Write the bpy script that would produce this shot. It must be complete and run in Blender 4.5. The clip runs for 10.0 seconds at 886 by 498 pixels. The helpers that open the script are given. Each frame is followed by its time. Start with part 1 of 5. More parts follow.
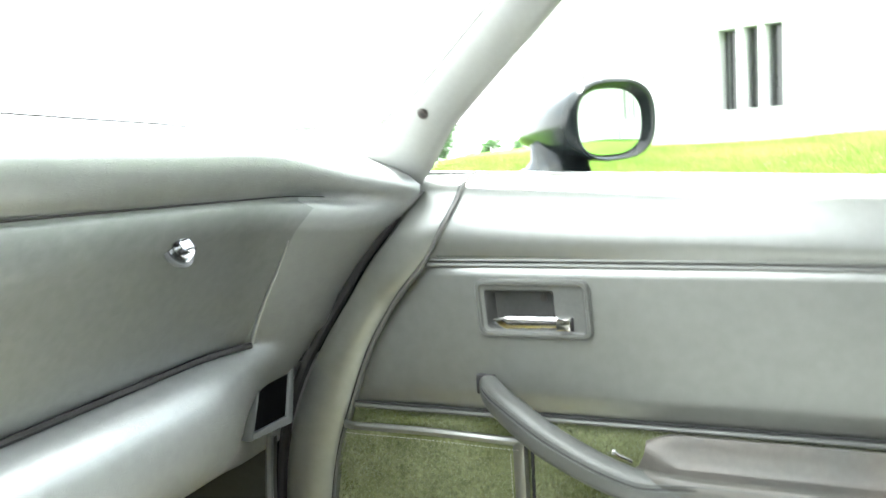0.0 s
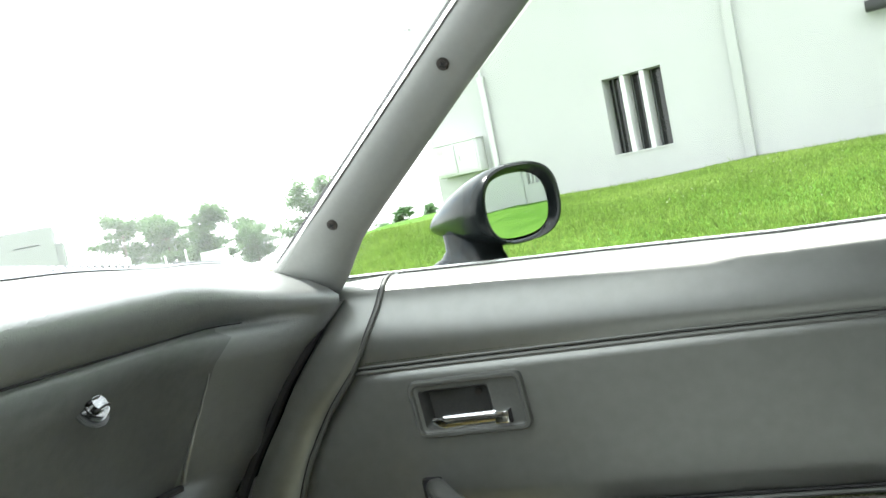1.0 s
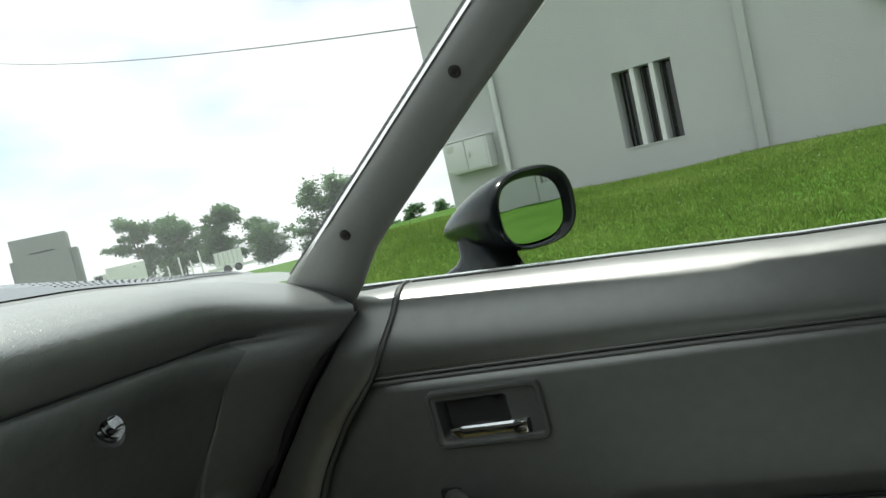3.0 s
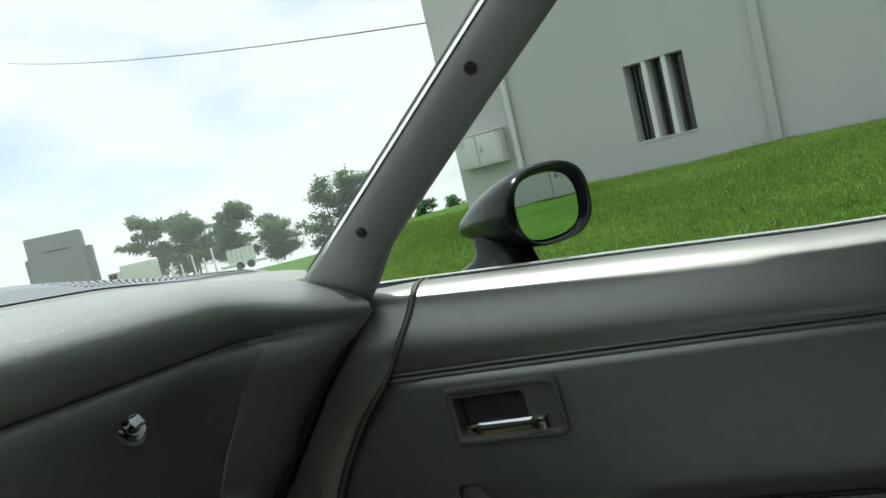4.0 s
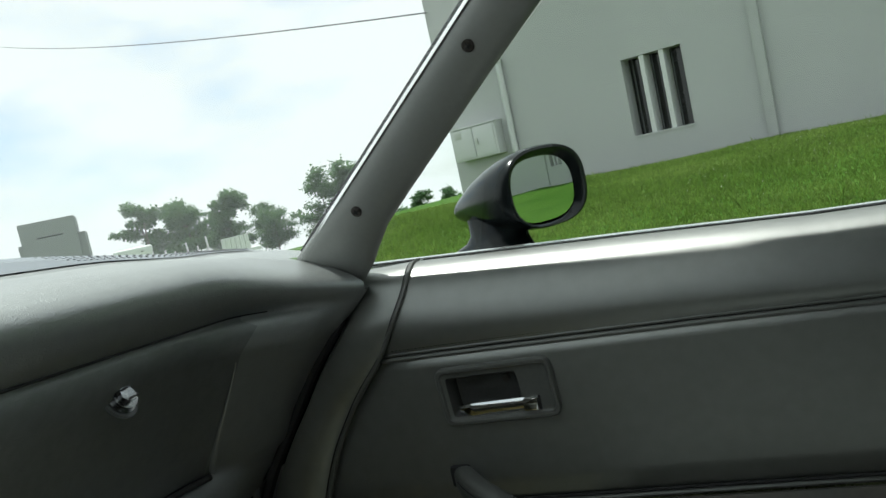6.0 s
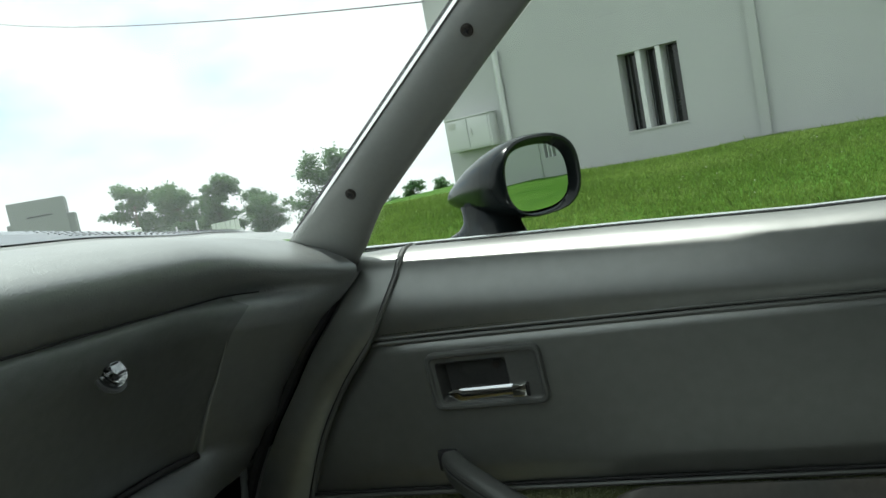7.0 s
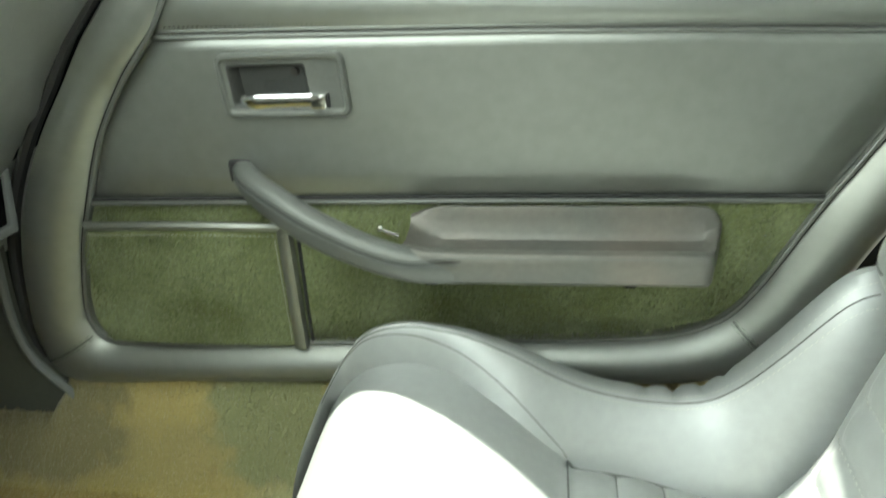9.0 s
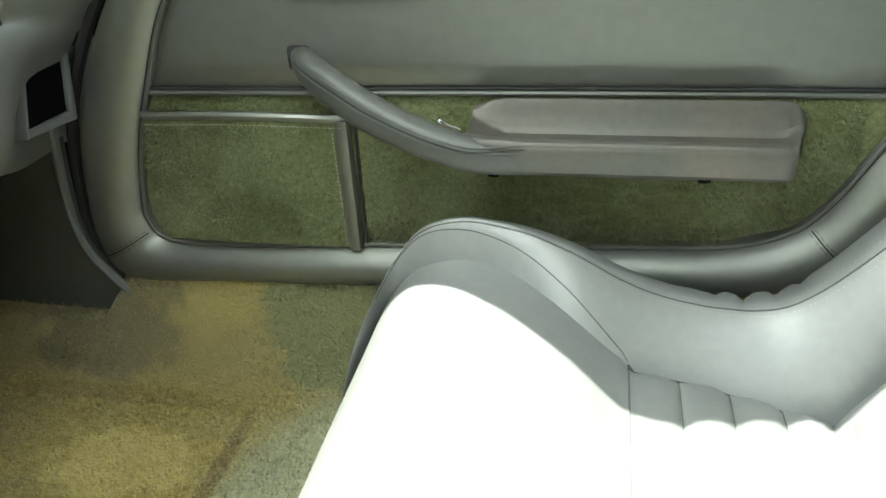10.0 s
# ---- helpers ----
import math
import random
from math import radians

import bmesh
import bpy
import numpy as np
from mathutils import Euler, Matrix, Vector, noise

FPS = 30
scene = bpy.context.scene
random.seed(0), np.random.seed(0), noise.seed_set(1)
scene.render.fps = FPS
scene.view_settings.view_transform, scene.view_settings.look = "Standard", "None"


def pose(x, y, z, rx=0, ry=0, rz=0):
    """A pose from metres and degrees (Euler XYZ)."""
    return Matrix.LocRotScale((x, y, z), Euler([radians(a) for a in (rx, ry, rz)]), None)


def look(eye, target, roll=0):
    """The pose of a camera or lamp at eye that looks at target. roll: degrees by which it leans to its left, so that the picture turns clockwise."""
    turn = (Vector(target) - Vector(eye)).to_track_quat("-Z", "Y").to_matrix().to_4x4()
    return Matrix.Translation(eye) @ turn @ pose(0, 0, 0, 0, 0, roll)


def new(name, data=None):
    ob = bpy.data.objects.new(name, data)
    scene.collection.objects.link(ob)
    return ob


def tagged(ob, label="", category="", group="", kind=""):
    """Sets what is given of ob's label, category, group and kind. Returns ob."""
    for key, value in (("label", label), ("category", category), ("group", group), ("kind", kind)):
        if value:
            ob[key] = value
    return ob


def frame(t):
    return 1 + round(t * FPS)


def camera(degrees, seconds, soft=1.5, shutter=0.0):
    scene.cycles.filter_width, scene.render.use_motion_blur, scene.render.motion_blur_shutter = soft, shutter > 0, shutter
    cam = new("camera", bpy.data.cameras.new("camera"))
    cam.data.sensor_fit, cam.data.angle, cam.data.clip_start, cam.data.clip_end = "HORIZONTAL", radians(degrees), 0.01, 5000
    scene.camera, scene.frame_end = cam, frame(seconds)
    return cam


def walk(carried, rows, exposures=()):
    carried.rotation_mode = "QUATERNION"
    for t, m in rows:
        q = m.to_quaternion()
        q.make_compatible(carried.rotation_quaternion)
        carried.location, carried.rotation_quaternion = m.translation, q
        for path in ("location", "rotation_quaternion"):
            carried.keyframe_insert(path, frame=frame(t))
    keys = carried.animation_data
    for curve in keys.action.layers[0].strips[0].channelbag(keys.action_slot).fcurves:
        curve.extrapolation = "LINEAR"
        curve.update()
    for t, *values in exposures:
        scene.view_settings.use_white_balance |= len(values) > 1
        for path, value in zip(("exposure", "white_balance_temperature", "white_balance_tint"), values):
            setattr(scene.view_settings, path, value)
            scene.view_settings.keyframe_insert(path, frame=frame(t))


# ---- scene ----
cam = camera(59.77, 10.0, shutter=0.42)
EXPOSURES = [(0.0, 3.55, 6500, 12), (0.6, 2.85, 6500, 11), (1.0, 2.0, 6500, 11), (1.6, 1.04, 6500, 11), (2.5, 0.47, 6500, 10), (4.0, 0.18, 6380, 5), (5.5, 0.15, 6340, 6), (7.0, 0.34, 6330, 4),
             (7.8, 0.85, 6500, 5), (8.2, 1.3, 6900, 0), (8.5, 2.35, 7200, -3), (9.0, 2.95, 6900, -2), (9.5, 2.98, 6720, 0), (10.0, 2.68, 6850, 2)]
PATH = [
    (0, look((0.221, -0.086, 0.875), (-0.611, 1.711, 0.590), -4.3)),
    (0.2, look((0.208, -0.077, 0.874), (-0.563, 1.742, 0.560), -8.0)),
    (0.5, pose(0.2121, -0.0793, 0.8823, 81.45, 10.05, 19.94)),
    (0.7, look((0.214, -0.073, 0.899), (-0.453, 1.800, 0.688), -11.3)),
    (1, pose(0.2228, -0.0740, 0.9112, 85.87, 11.52, 17.57)),
    (1.5, pose(0.2263, -0.0656, 0.9208, 86.11, 12.16, 17.07)),
    (2, pose(0.2259, -0.0593, 0.9207, 85.36, 12.41, 16.84)),
    (2.5, pose(0.2224, -0.0610, 0.9216, 85.73, 12.40, 17.55)),
    (4, pose(0.2145, -0.0639, 0.9262, 85.62, 13.16, 19.23)),
    (4.5, pose(0.2135, -0.0622, 0.9192, 85.36, 12.64, 18.87)),
    (5, pose(0.2124, -0.0621, 0.9171, 85.19, 12.76, 18.82)),
    (5.5, pose(0.2131, -0.0629, 0.9160, 85.14, 12.47, 18.92)),
    (7, pose(0.2100, -0.0679, 0.9086, 84.16, 10.71, 18.40)),
    (7.5, pose(0.2145, -0.0656, 0.9038, 83.72, 7.73, 16.78)),
    (7.8, look((0.228, -0.072, 0.896), (-0.283, 1.844, 0.636), -6.8)),
    (8, pose(0.2283, -0.0543, 0.8893, 79.46, 4.50, 11.82)),
    (8.2, look((0.225, -0.045, 0.885), (-0.108, 1.861, 0.378), -5.3)),
    (8.5, pose(0.2218, -0.0327, 0.8876, 69.49, 4.84, 5.85)),
    (8.8, pose(0.2257, -0.0241, 0.8859, 66.57, 3.36, 6.54)),
    (9, pose(0.2179, -0.0174, 0.8850, 62.16, 3.20, 7.10)),
    (9.2, look((0.213, -0.013, 0.877), (-0.109, 1.705, -0.095), -3.9)),
    (9.5, pose(0.2018, -0.0183, 0.8609, 58.57, 3.17, 10.69)),
    (9.7, look((0.192, -0.038, 0.824), (-0.179, 1.651, -0.180), -3.6)),
    (10, pose(0.2050, -0.0270, 0.8140, 59.56, 3.34, 11.21)),
]
walk(cam, PATH, EXPOSURES)

# ---- light ----
SUN_WAY = Vector((-0.20, 0.130, 1.0)).normalized()          # towards the sun
world = bpy.data.worlds.new("sky")
scene.world = world
world.use_nodes = True
wt = world.node_tree
wt.nodes.clear()
w_out = wt.nodes.new("ShaderNodeOutputWorld")
w_bg = wt.nodes.new("ShaderNodeBackground")
w_sky = wt.nodes.new("ShaderNodeTexSky")
w_sky.sky_type = "NISHITA"
w_sky.sun_disc = False
w_sky.sun_elevation = math.asin(SUN_WAY.z)
w_sky.sun_rotation = math.atan2(SUN_WAY.x, SUN_WAY.y)
w_co = wt.nodes.new("ShaderNodeTexCoord")
w_map = wt.nodes.new("ShaderNodeMapping")
w_map.inputs["Scale"].default_value = (1.0, 1.0, 2.6)
w_no = wt.nodes.new("ShaderNodeTexNoise")
w_no.inputs["Scale"].default_value = 2.3
w_no.inputs["Detail"].default_value = 7.0
w_no.inputs["Roughness"].default_value = 0.55
w_ra = wt.nodes.new("ShaderNodeValToRGB")
w_ra.color_ramp.elements[0].position = 0.26
w_ra.color_ramp.elements[1].position = 0.49
w_mix = wt.nodes.new("ShaderNodeMixRGB")
w_mix.inputs["Color2"].default_value = (20.0, 20.4, 20.6, 1)
wt.links.new(w_co.outputs["Generated"], w_map.inputs["Vector"])
wt.links.new(w_map.outputs["Vector"], w_no.inputs["Vector"])
wt.links.new(w_no.outputs["Fac"], w_ra.inputs["Fac"])
wt.links.new(w_ra.outputs["Color"], w_mix.inputs["Fac"])
w_sep = wt.nodes.new("ShaderNodeSeparateXYZ")
w_max = wt.nodes.new("ShaderNodeMath")
w_max.operation = "MAXIMUM"
w_max.inputs[1].default_value = 0.02
w_com = wt.nodes.new("ShaderNodeCombineXYZ")
wt.links.new(w_co.outputs["Generated"], w_sep.inputs[0])
wt.links.new(w_sep.outputs["Z"], w_max.inputs[0])
wt.links.new(w_sep.outputs["X"], w_com.inputs["X"])
wt.links.new(w_sep.outputs["Y"], w_com.inputs["Y"])
wt.links.new(w_max.outputs[0], w_com.inputs["Z"])
wt.links.new(w_com.outputs[0], w_sky.inputs["Vector"])
w_gain = wt.nodes.new("ShaderNodeMixRGB")
w_gain.blend_type = "MULTIPLY"
w_gain.inputs["Fac"].default_value = 1.0
w_gain.inputs["Color2"].default_value = (2.65, 2.95, 3.25, 1)
wt.links.new(w_sky.outputs["Color"], w_gain.inputs["Color1"])
wt.links.new(w_gain.outputs["Color"], w_mix.inputs["Color1"])
wt.links.new(w_mix.outputs["Color"], w_bg.inputs["Color"])
w_bg.inputs["Strength"].default_value = 0.053
wt.links.new(w_bg.outputs["Background"], w_out.inputs["Surface"])

sun_data = bpy.data.lights.new("sun", "SUN")
sun_data.energy = 4.4
sun_data.angle = radians(0.6)
sun_data.color = (1.0, 0.98, 0.95)
sun = new("sun", sun_data)
sun.matrix_world = look(SUN_WAY * 30, (0, 0, 0))


# ---- materials ----
def mat(name, base, rough=0.5, metal=0.0, vary=0.0, scale=8.0, second=None, bump=0.0, bump_scale=300.0,
        kind="noise", coat=0.0, sheen=0.0, spec=0.5, island=0.0):
    """A surface with a broad stain and a fine grain in colour, and a fine relief."""
    m = bpy.data.materials.new(name)
    m.use_nodes = True
    nt = m.node_tree
    p = nt.nodes["Principled BSDF"]
    p.inputs["Roughness"].default_value = rough
    p.inputs["Metallic"].default_value = metal
    p.inputs["Coat Weight"].default_value = coat
    p.inputs["Coat Roughness"].default_value = 0.08
    p.inputs["Sheen Weight"].default_value = sheen
    p.inputs["Specular IOR Level"].default_value = spec
    p.inputs["Base Color"].default_value = (*base, 1)
    co = nt.nodes.new("ShaderNodeTexCoord")
    if vary or second:
        n1 = nt.nodes.new("ShaderNodeTexNoise")
        n1.inputs["Scale"].default_value = scale
        n1.inputs["Detail"].default_value = 5
        nt.links.new(co.outputs["Object"], n1.inputs["Vector"])
        n2 = nt.nodes.new("ShaderNodeTexNoise")
        n2.inputs["Scale"].default_value = scale * 14
        n2.inputs["Detail"].default_value = 3
        nt.links.new(co.outputs["Object"], n2.inputs["Vector"])
        r1 = nt.nodes.new("ShaderNodeValToRGB")
        r1.color_ramp.elements[0].position, r1.color_ramp.elements[1].position = 0.35, 0.65
        r1.color_ramp.elements[0].color = (*base, 1)
        r1.color_ramp.elements[1].color = (*(second or [c * (1 + vary) for c in base]), 1)
        nt.links.new(n1.outputs["Fac"], r1.inputs["Fac"])
        mul = nt.nodes.new("ShaderNodeMixRGB")
        mul.blend_type = "MULTIPLY"
        mul.inputs["Fac"].default_value = 1.0
        r2 = nt.nodes.new("ShaderNodeValToRGB")
        lo = 1 - max(vary, 0.05)
        r2.color_ramp.elements[0].position, r2.color_ramp.elements[1].position = 0.3, 0.7
        r2.color_ramp.elements[0].color = (lo, lo, lo, 1)
        nt.links.new(n2.outputs["Fac"], r2.inputs["Fac"])
        nt.links.new(r1.outputs["Color"], mul.inputs["Color1"])
        nt.links.new(r2.outputs["Color"], mul.inputs["Color2"])
        last = mul
        if island:
            geo = nt.nodes.new("ShaderNodeNewGeometry")
            hs = nt.nodes.new("ShaderNodeHueSaturation")
            mr = nt.nodes.new("ShaderNodeMapRange")
            mr.inputs["To Min"].default_value, mr.inputs["To Max"].default_value = 1 - island, 1 + island
            nt.links.new(geo.outputs["Random Per Island"], mr.inputs["Value"])
            nt.links.new(mr.outputs["Result"], hs.inputs["Value"])
            nt.links.new(mul.outputs["Color"], hs.inputs["Color"])
            last = hs
        nt.links.new(last.outputs["Color"], p.inputs["Base Color"])
        rr = nt.nodes.new("ShaderNodeMapRange")
        rr.inputs["To Min"].default_value, rr.inputs["To Max"].default_value = rough * 0.85, min(1, rough * 1.2)
        nt.links.new(n1.outputs["Fac"], rr.inputs["Value"])
        nt.links.new(rr.outputs["Result"], p.inputs["Roughness"])
    if bump:
        b = nt.nodes.new("ShaderNodeBump")
        b.inputs["Strength"].default_value = 1.0
        b.inputs["Distance"].default_value = bump
        if kind == "leather":
            t = nt.nodes.new("ShaderNodeTexVoronoi")
            t.feature = "DISTANCE_TO_EDGE"
            t.inputs["Scale"].default_value = bump_scale
            wob = nt.nodes.new("ShaderNodeTexNoise")
            wob.inputs["Scale"].default_value = bump_scale * 0.35
            add = nt.nodes.new("ShaderNodeVectorMath")
            add.operation = "MULTIPLY_ADD"
            add.inputs[1].default_value = (0.006, 0.006, 0.006)
            nt.links.new(co.outputs["Object"], wob.inputs["Vector"])
            nt.links.new(wob.outputs["Color"], add.inputs[0])
            nt.links.new(co.outputs["Object"], add.inputs[2])
            nt.links.new(add.outputs["Vector"], t.inputs["Vector"])
            rp = nt.nodes.new("ShaderNodeMapRange")
            rp.inputs["From Max"].default_value = 0.12
            nt.links.new(t.outputs["Distance"], rp.inputs["Value"])
            nt.links.new(rp.outputs["Result"], b.inputs["Height"])
        else:
            t = nt.nodes.new("ShaderNodeTexNoise")
            t.inputs["Scale"].default_value = bump_scale
            t.inputs["Distortion"].default_value = 1.4 if kind == "crease" else 0.0
            if kind == "crease":
                t.noise_type = "RIDGED_MULTIFRACTAL"
                t.inputs["Roughness"].default_value = 0.62
            t.inputs["Detail"].default_value = 4
            nt.links.new(co.outputs["Object"], t.inputs["Vector"])
            nt.links.new(t.outputs["Fac"], b.inputs["Height"])
        nt.links.new(b.outputs["Normal"], p.inputs["Normal"])
    return m


def glass_mat(name, tint, gloss=1.0, dust=0.0):
    """A clear pane: it lets light straight through and mirrors more at a glancing view; dust: a thin film that
    scatters, put on to haze the view.
    """
    m = bpy.data.materials.new(name)
    m.use_nodes = True
    nt = m.node_tree
    nt.nodes.clear()
    o = nt.nodes.new("ShaderNodeOutputMaterial")
    mix = nt.nodes.new("ShaderNodeMixShader")
    tr = nt.nodes.new("ShaderNodeBsdfTransparent")
    gl = nt.nodes.new("ShaderNodeBsdfGlossy")
    lw = nt.nodes.new("ShaderNodeLayerWeight")
    lw.inputs["Blend"].default_value = 0.5
    po = nt.nodes.new("ShaderNodeMath")
    po.operation = "POWER"
    po.inputs[1].default_value = 5.0
    fr = nt.nodes.new("ShaderNodeMapRange")
    fr.inputs["To Min"].default_value, fr.inputs["To Max"].default_value = 0.02, 0.6
    nt.links.new(lw.outputs["Facing"], po.inputs[0])
    nt.links.new(po.outputs[0], fr.inputs["Value"])
    tr.inputs["Color"].default_value = (*tint, 1)
    gl.inputs["Roughness"].default_value = 0.0
    gl.inputs["Color"].default_value = (gloss, gloss, gloss, 1)
    nt.links.new(fr.outputs["Result"], mix.inputs["Fac"])
    nt.links.new(tr.outputs["BSDF"], mix.inputs[1])
    nt.links.new(gl.outputs["BSDF"], mix.inputs[2])
    last = mix
    if dust:
        film = nt.nodes.new("ShaderNodeBsdfTranslucent")
        film.inputs["Color"].default_value = (0.85, 0.9, 0.92, 1)
        last = nt.nodes.new("ShaderNodeMixShader")
        last.inputs["Fac"].default_value = dust
        nt.links.new(mix.outputs["Shader"], last.inputs[1])
        nt.links.new(film.outputs["BSDF"], last.inputs[2])
    nt.links.new(last.outputs["Shader"], o.inputs["Surface"])
    return m


VINYL = mat("silver_vinyl", (0.262, 0.271, 0.254), 0.41, metal=0.8, vary=0.07, scale=5, bump=0.00003, bump_scale=420, kind="leather")
PAD = mat("dash_pad_vinyl", (0.35, 0.363, 0.356), 0.42, metal=0.8, vary=0.06, scale=6, bump=0.0004, bump_scale=330, kind="crease")
PLASTIC = mat("grey_plastic", (0.115, 0.122, 0.122), 0.42, vary=0.08, scale=9, bump=0.00012, bump_scale=900)
ARM = mat("dark_armrest_vinyl", (0.105, 0.109, 0.10), 0.46, metal=0.4, vary=0.14, scale=9, second=(0.150, 0.134, 0.115), bump=0.00004, bump_scale=420, kind="leather")
STRAP = mat("pull_strap_vinyl", (0.10, 0.105, 0.098), 0.46, metal=0.3, vary=0.08, scale=12, bump=0.00004, bump_scale=420, kind="leather")
# the pad's vinyl again, darker: shade on the downward face is in the colour
GLOVE_SHADED = mat("shaded_glove_box_vinyl", (0.25, 0.260, 0.256), 0.42, metal=0.85, vary=0.10, scale=7, bump=0.0001, bump_scale=420, kind="leather")
# grey plastic; the bluish lift in its base colour stands for reflected sky
STRIP = mat("defroster_plastic", (0.17, 0.19, 0.21), 0.45, vary=0.08, scale=9, bump=0.0001, bump_scale=700)
PILLAR = mat("pillar_trim_paint", (0.275, 0.283, 0.270), 0.48, metal=0.3, vary=0.05, scale=12, bump=0.0001, bump_scale=900)
PIPING = mat("grey_piping", (0.13, 0.135, 0.124), 0.42, metal=0.4, vary=0.08, scale=30)
SEAT_SEAM = mat("seat_seam", (0.12, 0.122, 0.12), 0.7, vary=0.2, scale=60)
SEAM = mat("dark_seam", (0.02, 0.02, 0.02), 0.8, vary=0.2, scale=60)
THREAD = mat("pale_thread", (0.42, 0.42, 0.38), 0.8, vary=0.2, scale=400)
SEAT = mat("silver_leather", (0.33, 0.342, 0.340), 0.39, metal=0.45, vary=0.06, scale=7, bump=0.00005, bump_scale=380, kind="leather")
CARPET = mat("green_grey_carpet", (0.135, 0.158, 0.056), 0.95, vary=0.4, scale=14, second=(0.25, 0.285, 0.145), bump=0.002, bump_scale=330, sheen=0.3, spec=0.1)
FLOOR_CARPET = mat("stained_tan_carpet", (0.42, 0.32, 0.075), 0.95, vary=0.35, scale=9, second=(0.36, 0.30, 0.115), bump=0.005, bump_scale=260, sheen=0.3, spec=0.1)
KICK = mat("kick_panel_vinyl", (0.062, 0.066, 0.056), 0.75, vary=0.1, scale=9, bump=0.0002, bump_scale=500)
CHROME = mat("chrome", (0.78, 0.78, 0.76), 0.12, metal=1.0, vary=0.06, scale=60)
# chrome with its dark reflections put into a lower base colour
LOCK_CHROME = mat("darkened_chrome", (0.36, 0.37, 0.37), 0.22, metal=1.0, vary=0.15, scale=80)
STEEL = mat("bright_trim", (0.66, 0.67, 0.68), 0.22, metal=1.0, vary=0.08, scale=40)
# pale, barely metallic base in place of polished trim that reflects the sky
PALE_TRIM = mat("sky_pale_trim", (0.72, 0.74, 0.74), 0.55, metal=0.3, vary=0.06, scale=40)
RUBBER = mat("black_rubber", (0.018, 0.018, 0.02), 0.6, vary=0.2, scale=50, bump=0.0003, bump_scale=600)
# near-black colour that holds the shade of the outlet and screw recesses
VOID = mat("recess_shade_black", (0.003, 0.003, 0.0035), 0.95, vary=0.2, scale=60, spec=0.03)
BLACK_PAINT = mat("black_car_paint", (0.010, 0.013, 0.014), 0.20, vary=0.1, scale=20, spec=0.26)
MIRROR = mat("mirror_glass", (0.62, 0.66, 0.64), 0.0, metal=1.0)
HANDLE = mat("handle_plastic", (0.165, 0.171, 0.159), 0.34, metal=0.5, vary=0.1, scale=20)
CUP = mat("dark_cup_plastic", (0.075, 0.077, 0.073), 0.38, metal=0.3, vary=0.15, scale=30)
SCREW = mat("dark_screw", (0.10, 0.092, 0.085), 0.38, metal=0.8, vary=0.3, scale=200)
GLASS = glass_mat("door_glass", (0.905, 0.94, 0.92), 0.8)
# tinted almost opaque to keep light out of the cabin
ROOF_GLASS = glass_mat("tinted_roof_glass", (0.03, 0.033, 0.031), 0.8)
SHIELD = glass_mat("windshield_glass", (0.90, 0.92, 0.905), 0.8, 0.022)
HEADLINER = mat("grey_headliner", (0.07, 0.07, 0.068), 0.8, vary=0.08, scale=10, bump=0.0004, bump_scale=500)
WALL = mat("white_painted_block", (0.45, 0.452, 0.447), 0.75, vary=0.06, scale=1.2, bump=0.004, bump_scale=45)
TRIM_W = mat("white_paint", (0.64, 0.64, 0.635), 0.6, vary=0.06, scale=5)
BOX_W = mat("cabinet_paint", (0.58, 0.585, 0.58), 0.5, vary=0.06, scale=4)
DARK_PANE = mat("dark_window_glass", (0.012, 0.014, 0.013), 0.06, vary=0.3, scale=3)
NAVY = mat("navy_frame", (0.016, 0.018, 0.045), 0.45, vary=0.15, scale=8)
BLACK = mat("black_panel", (0.012, 0.013, 0.012), 0.35, vary=0.2, scale=5)
RAIL_W = mat("grey_white_rail", (0.5, 0.5, 0.47), 0.55, vary=0.08, scale=12)
GRASS_SOIL = mat("lawn", (0.06, 0.14, 0.016), 0.95, vary=0.3, scale=0.7, second=(0.085, 0.175, 0.025), bump=0.02, bump_scale=30, spec=0.1)
BLADE = mat("grass_blade", (0.145, 0.245, 0.038), 0.6, vary=0.3, scale=0.6, second=(0.26, 0.37, 0.085), island=0.35, spec=0.3)
ASPHALT = mat("asphalt", (0.05, 0.05, 0.05), 0.9, vary=0.25, scale=2, bump=0.004, bump_scale=120)
LEAF = mat("leaf", (0.10, 0.19, 0.085), 0.65, vary=0.3, scale=0.6, second=(0.165, 0.275, 0.125), island=0.4, spec=0.25)
BARK = mat("bark", (0.09, 0.07, 0.05), 0.9, vary=0.3, scale=6, bump=0.01, bump_scale=40)
FAR_WALL = mat("grey_cladding", (0.24, 0.247, 0.247), 0.7, vary=0.06, scale=0.3)
TRUCK_W = mat("white_truck_paint", (0.7, 0.71, 0.69), 0.4, vary=0.1, scale=0.6)
CLOVER = mat("clover_white", (0.62, 0.64, 0.55), 0.8, vary=0.2, scale=30)
CABLE = mat("black_cable", (0.07, 0.075, 0.08), 0.7, vary=0.2, scale=4)
WOOD = mat("grey_pole_wood", (0.18, 0.15, 0.12), 0.9, vary=0.3, scale=2)



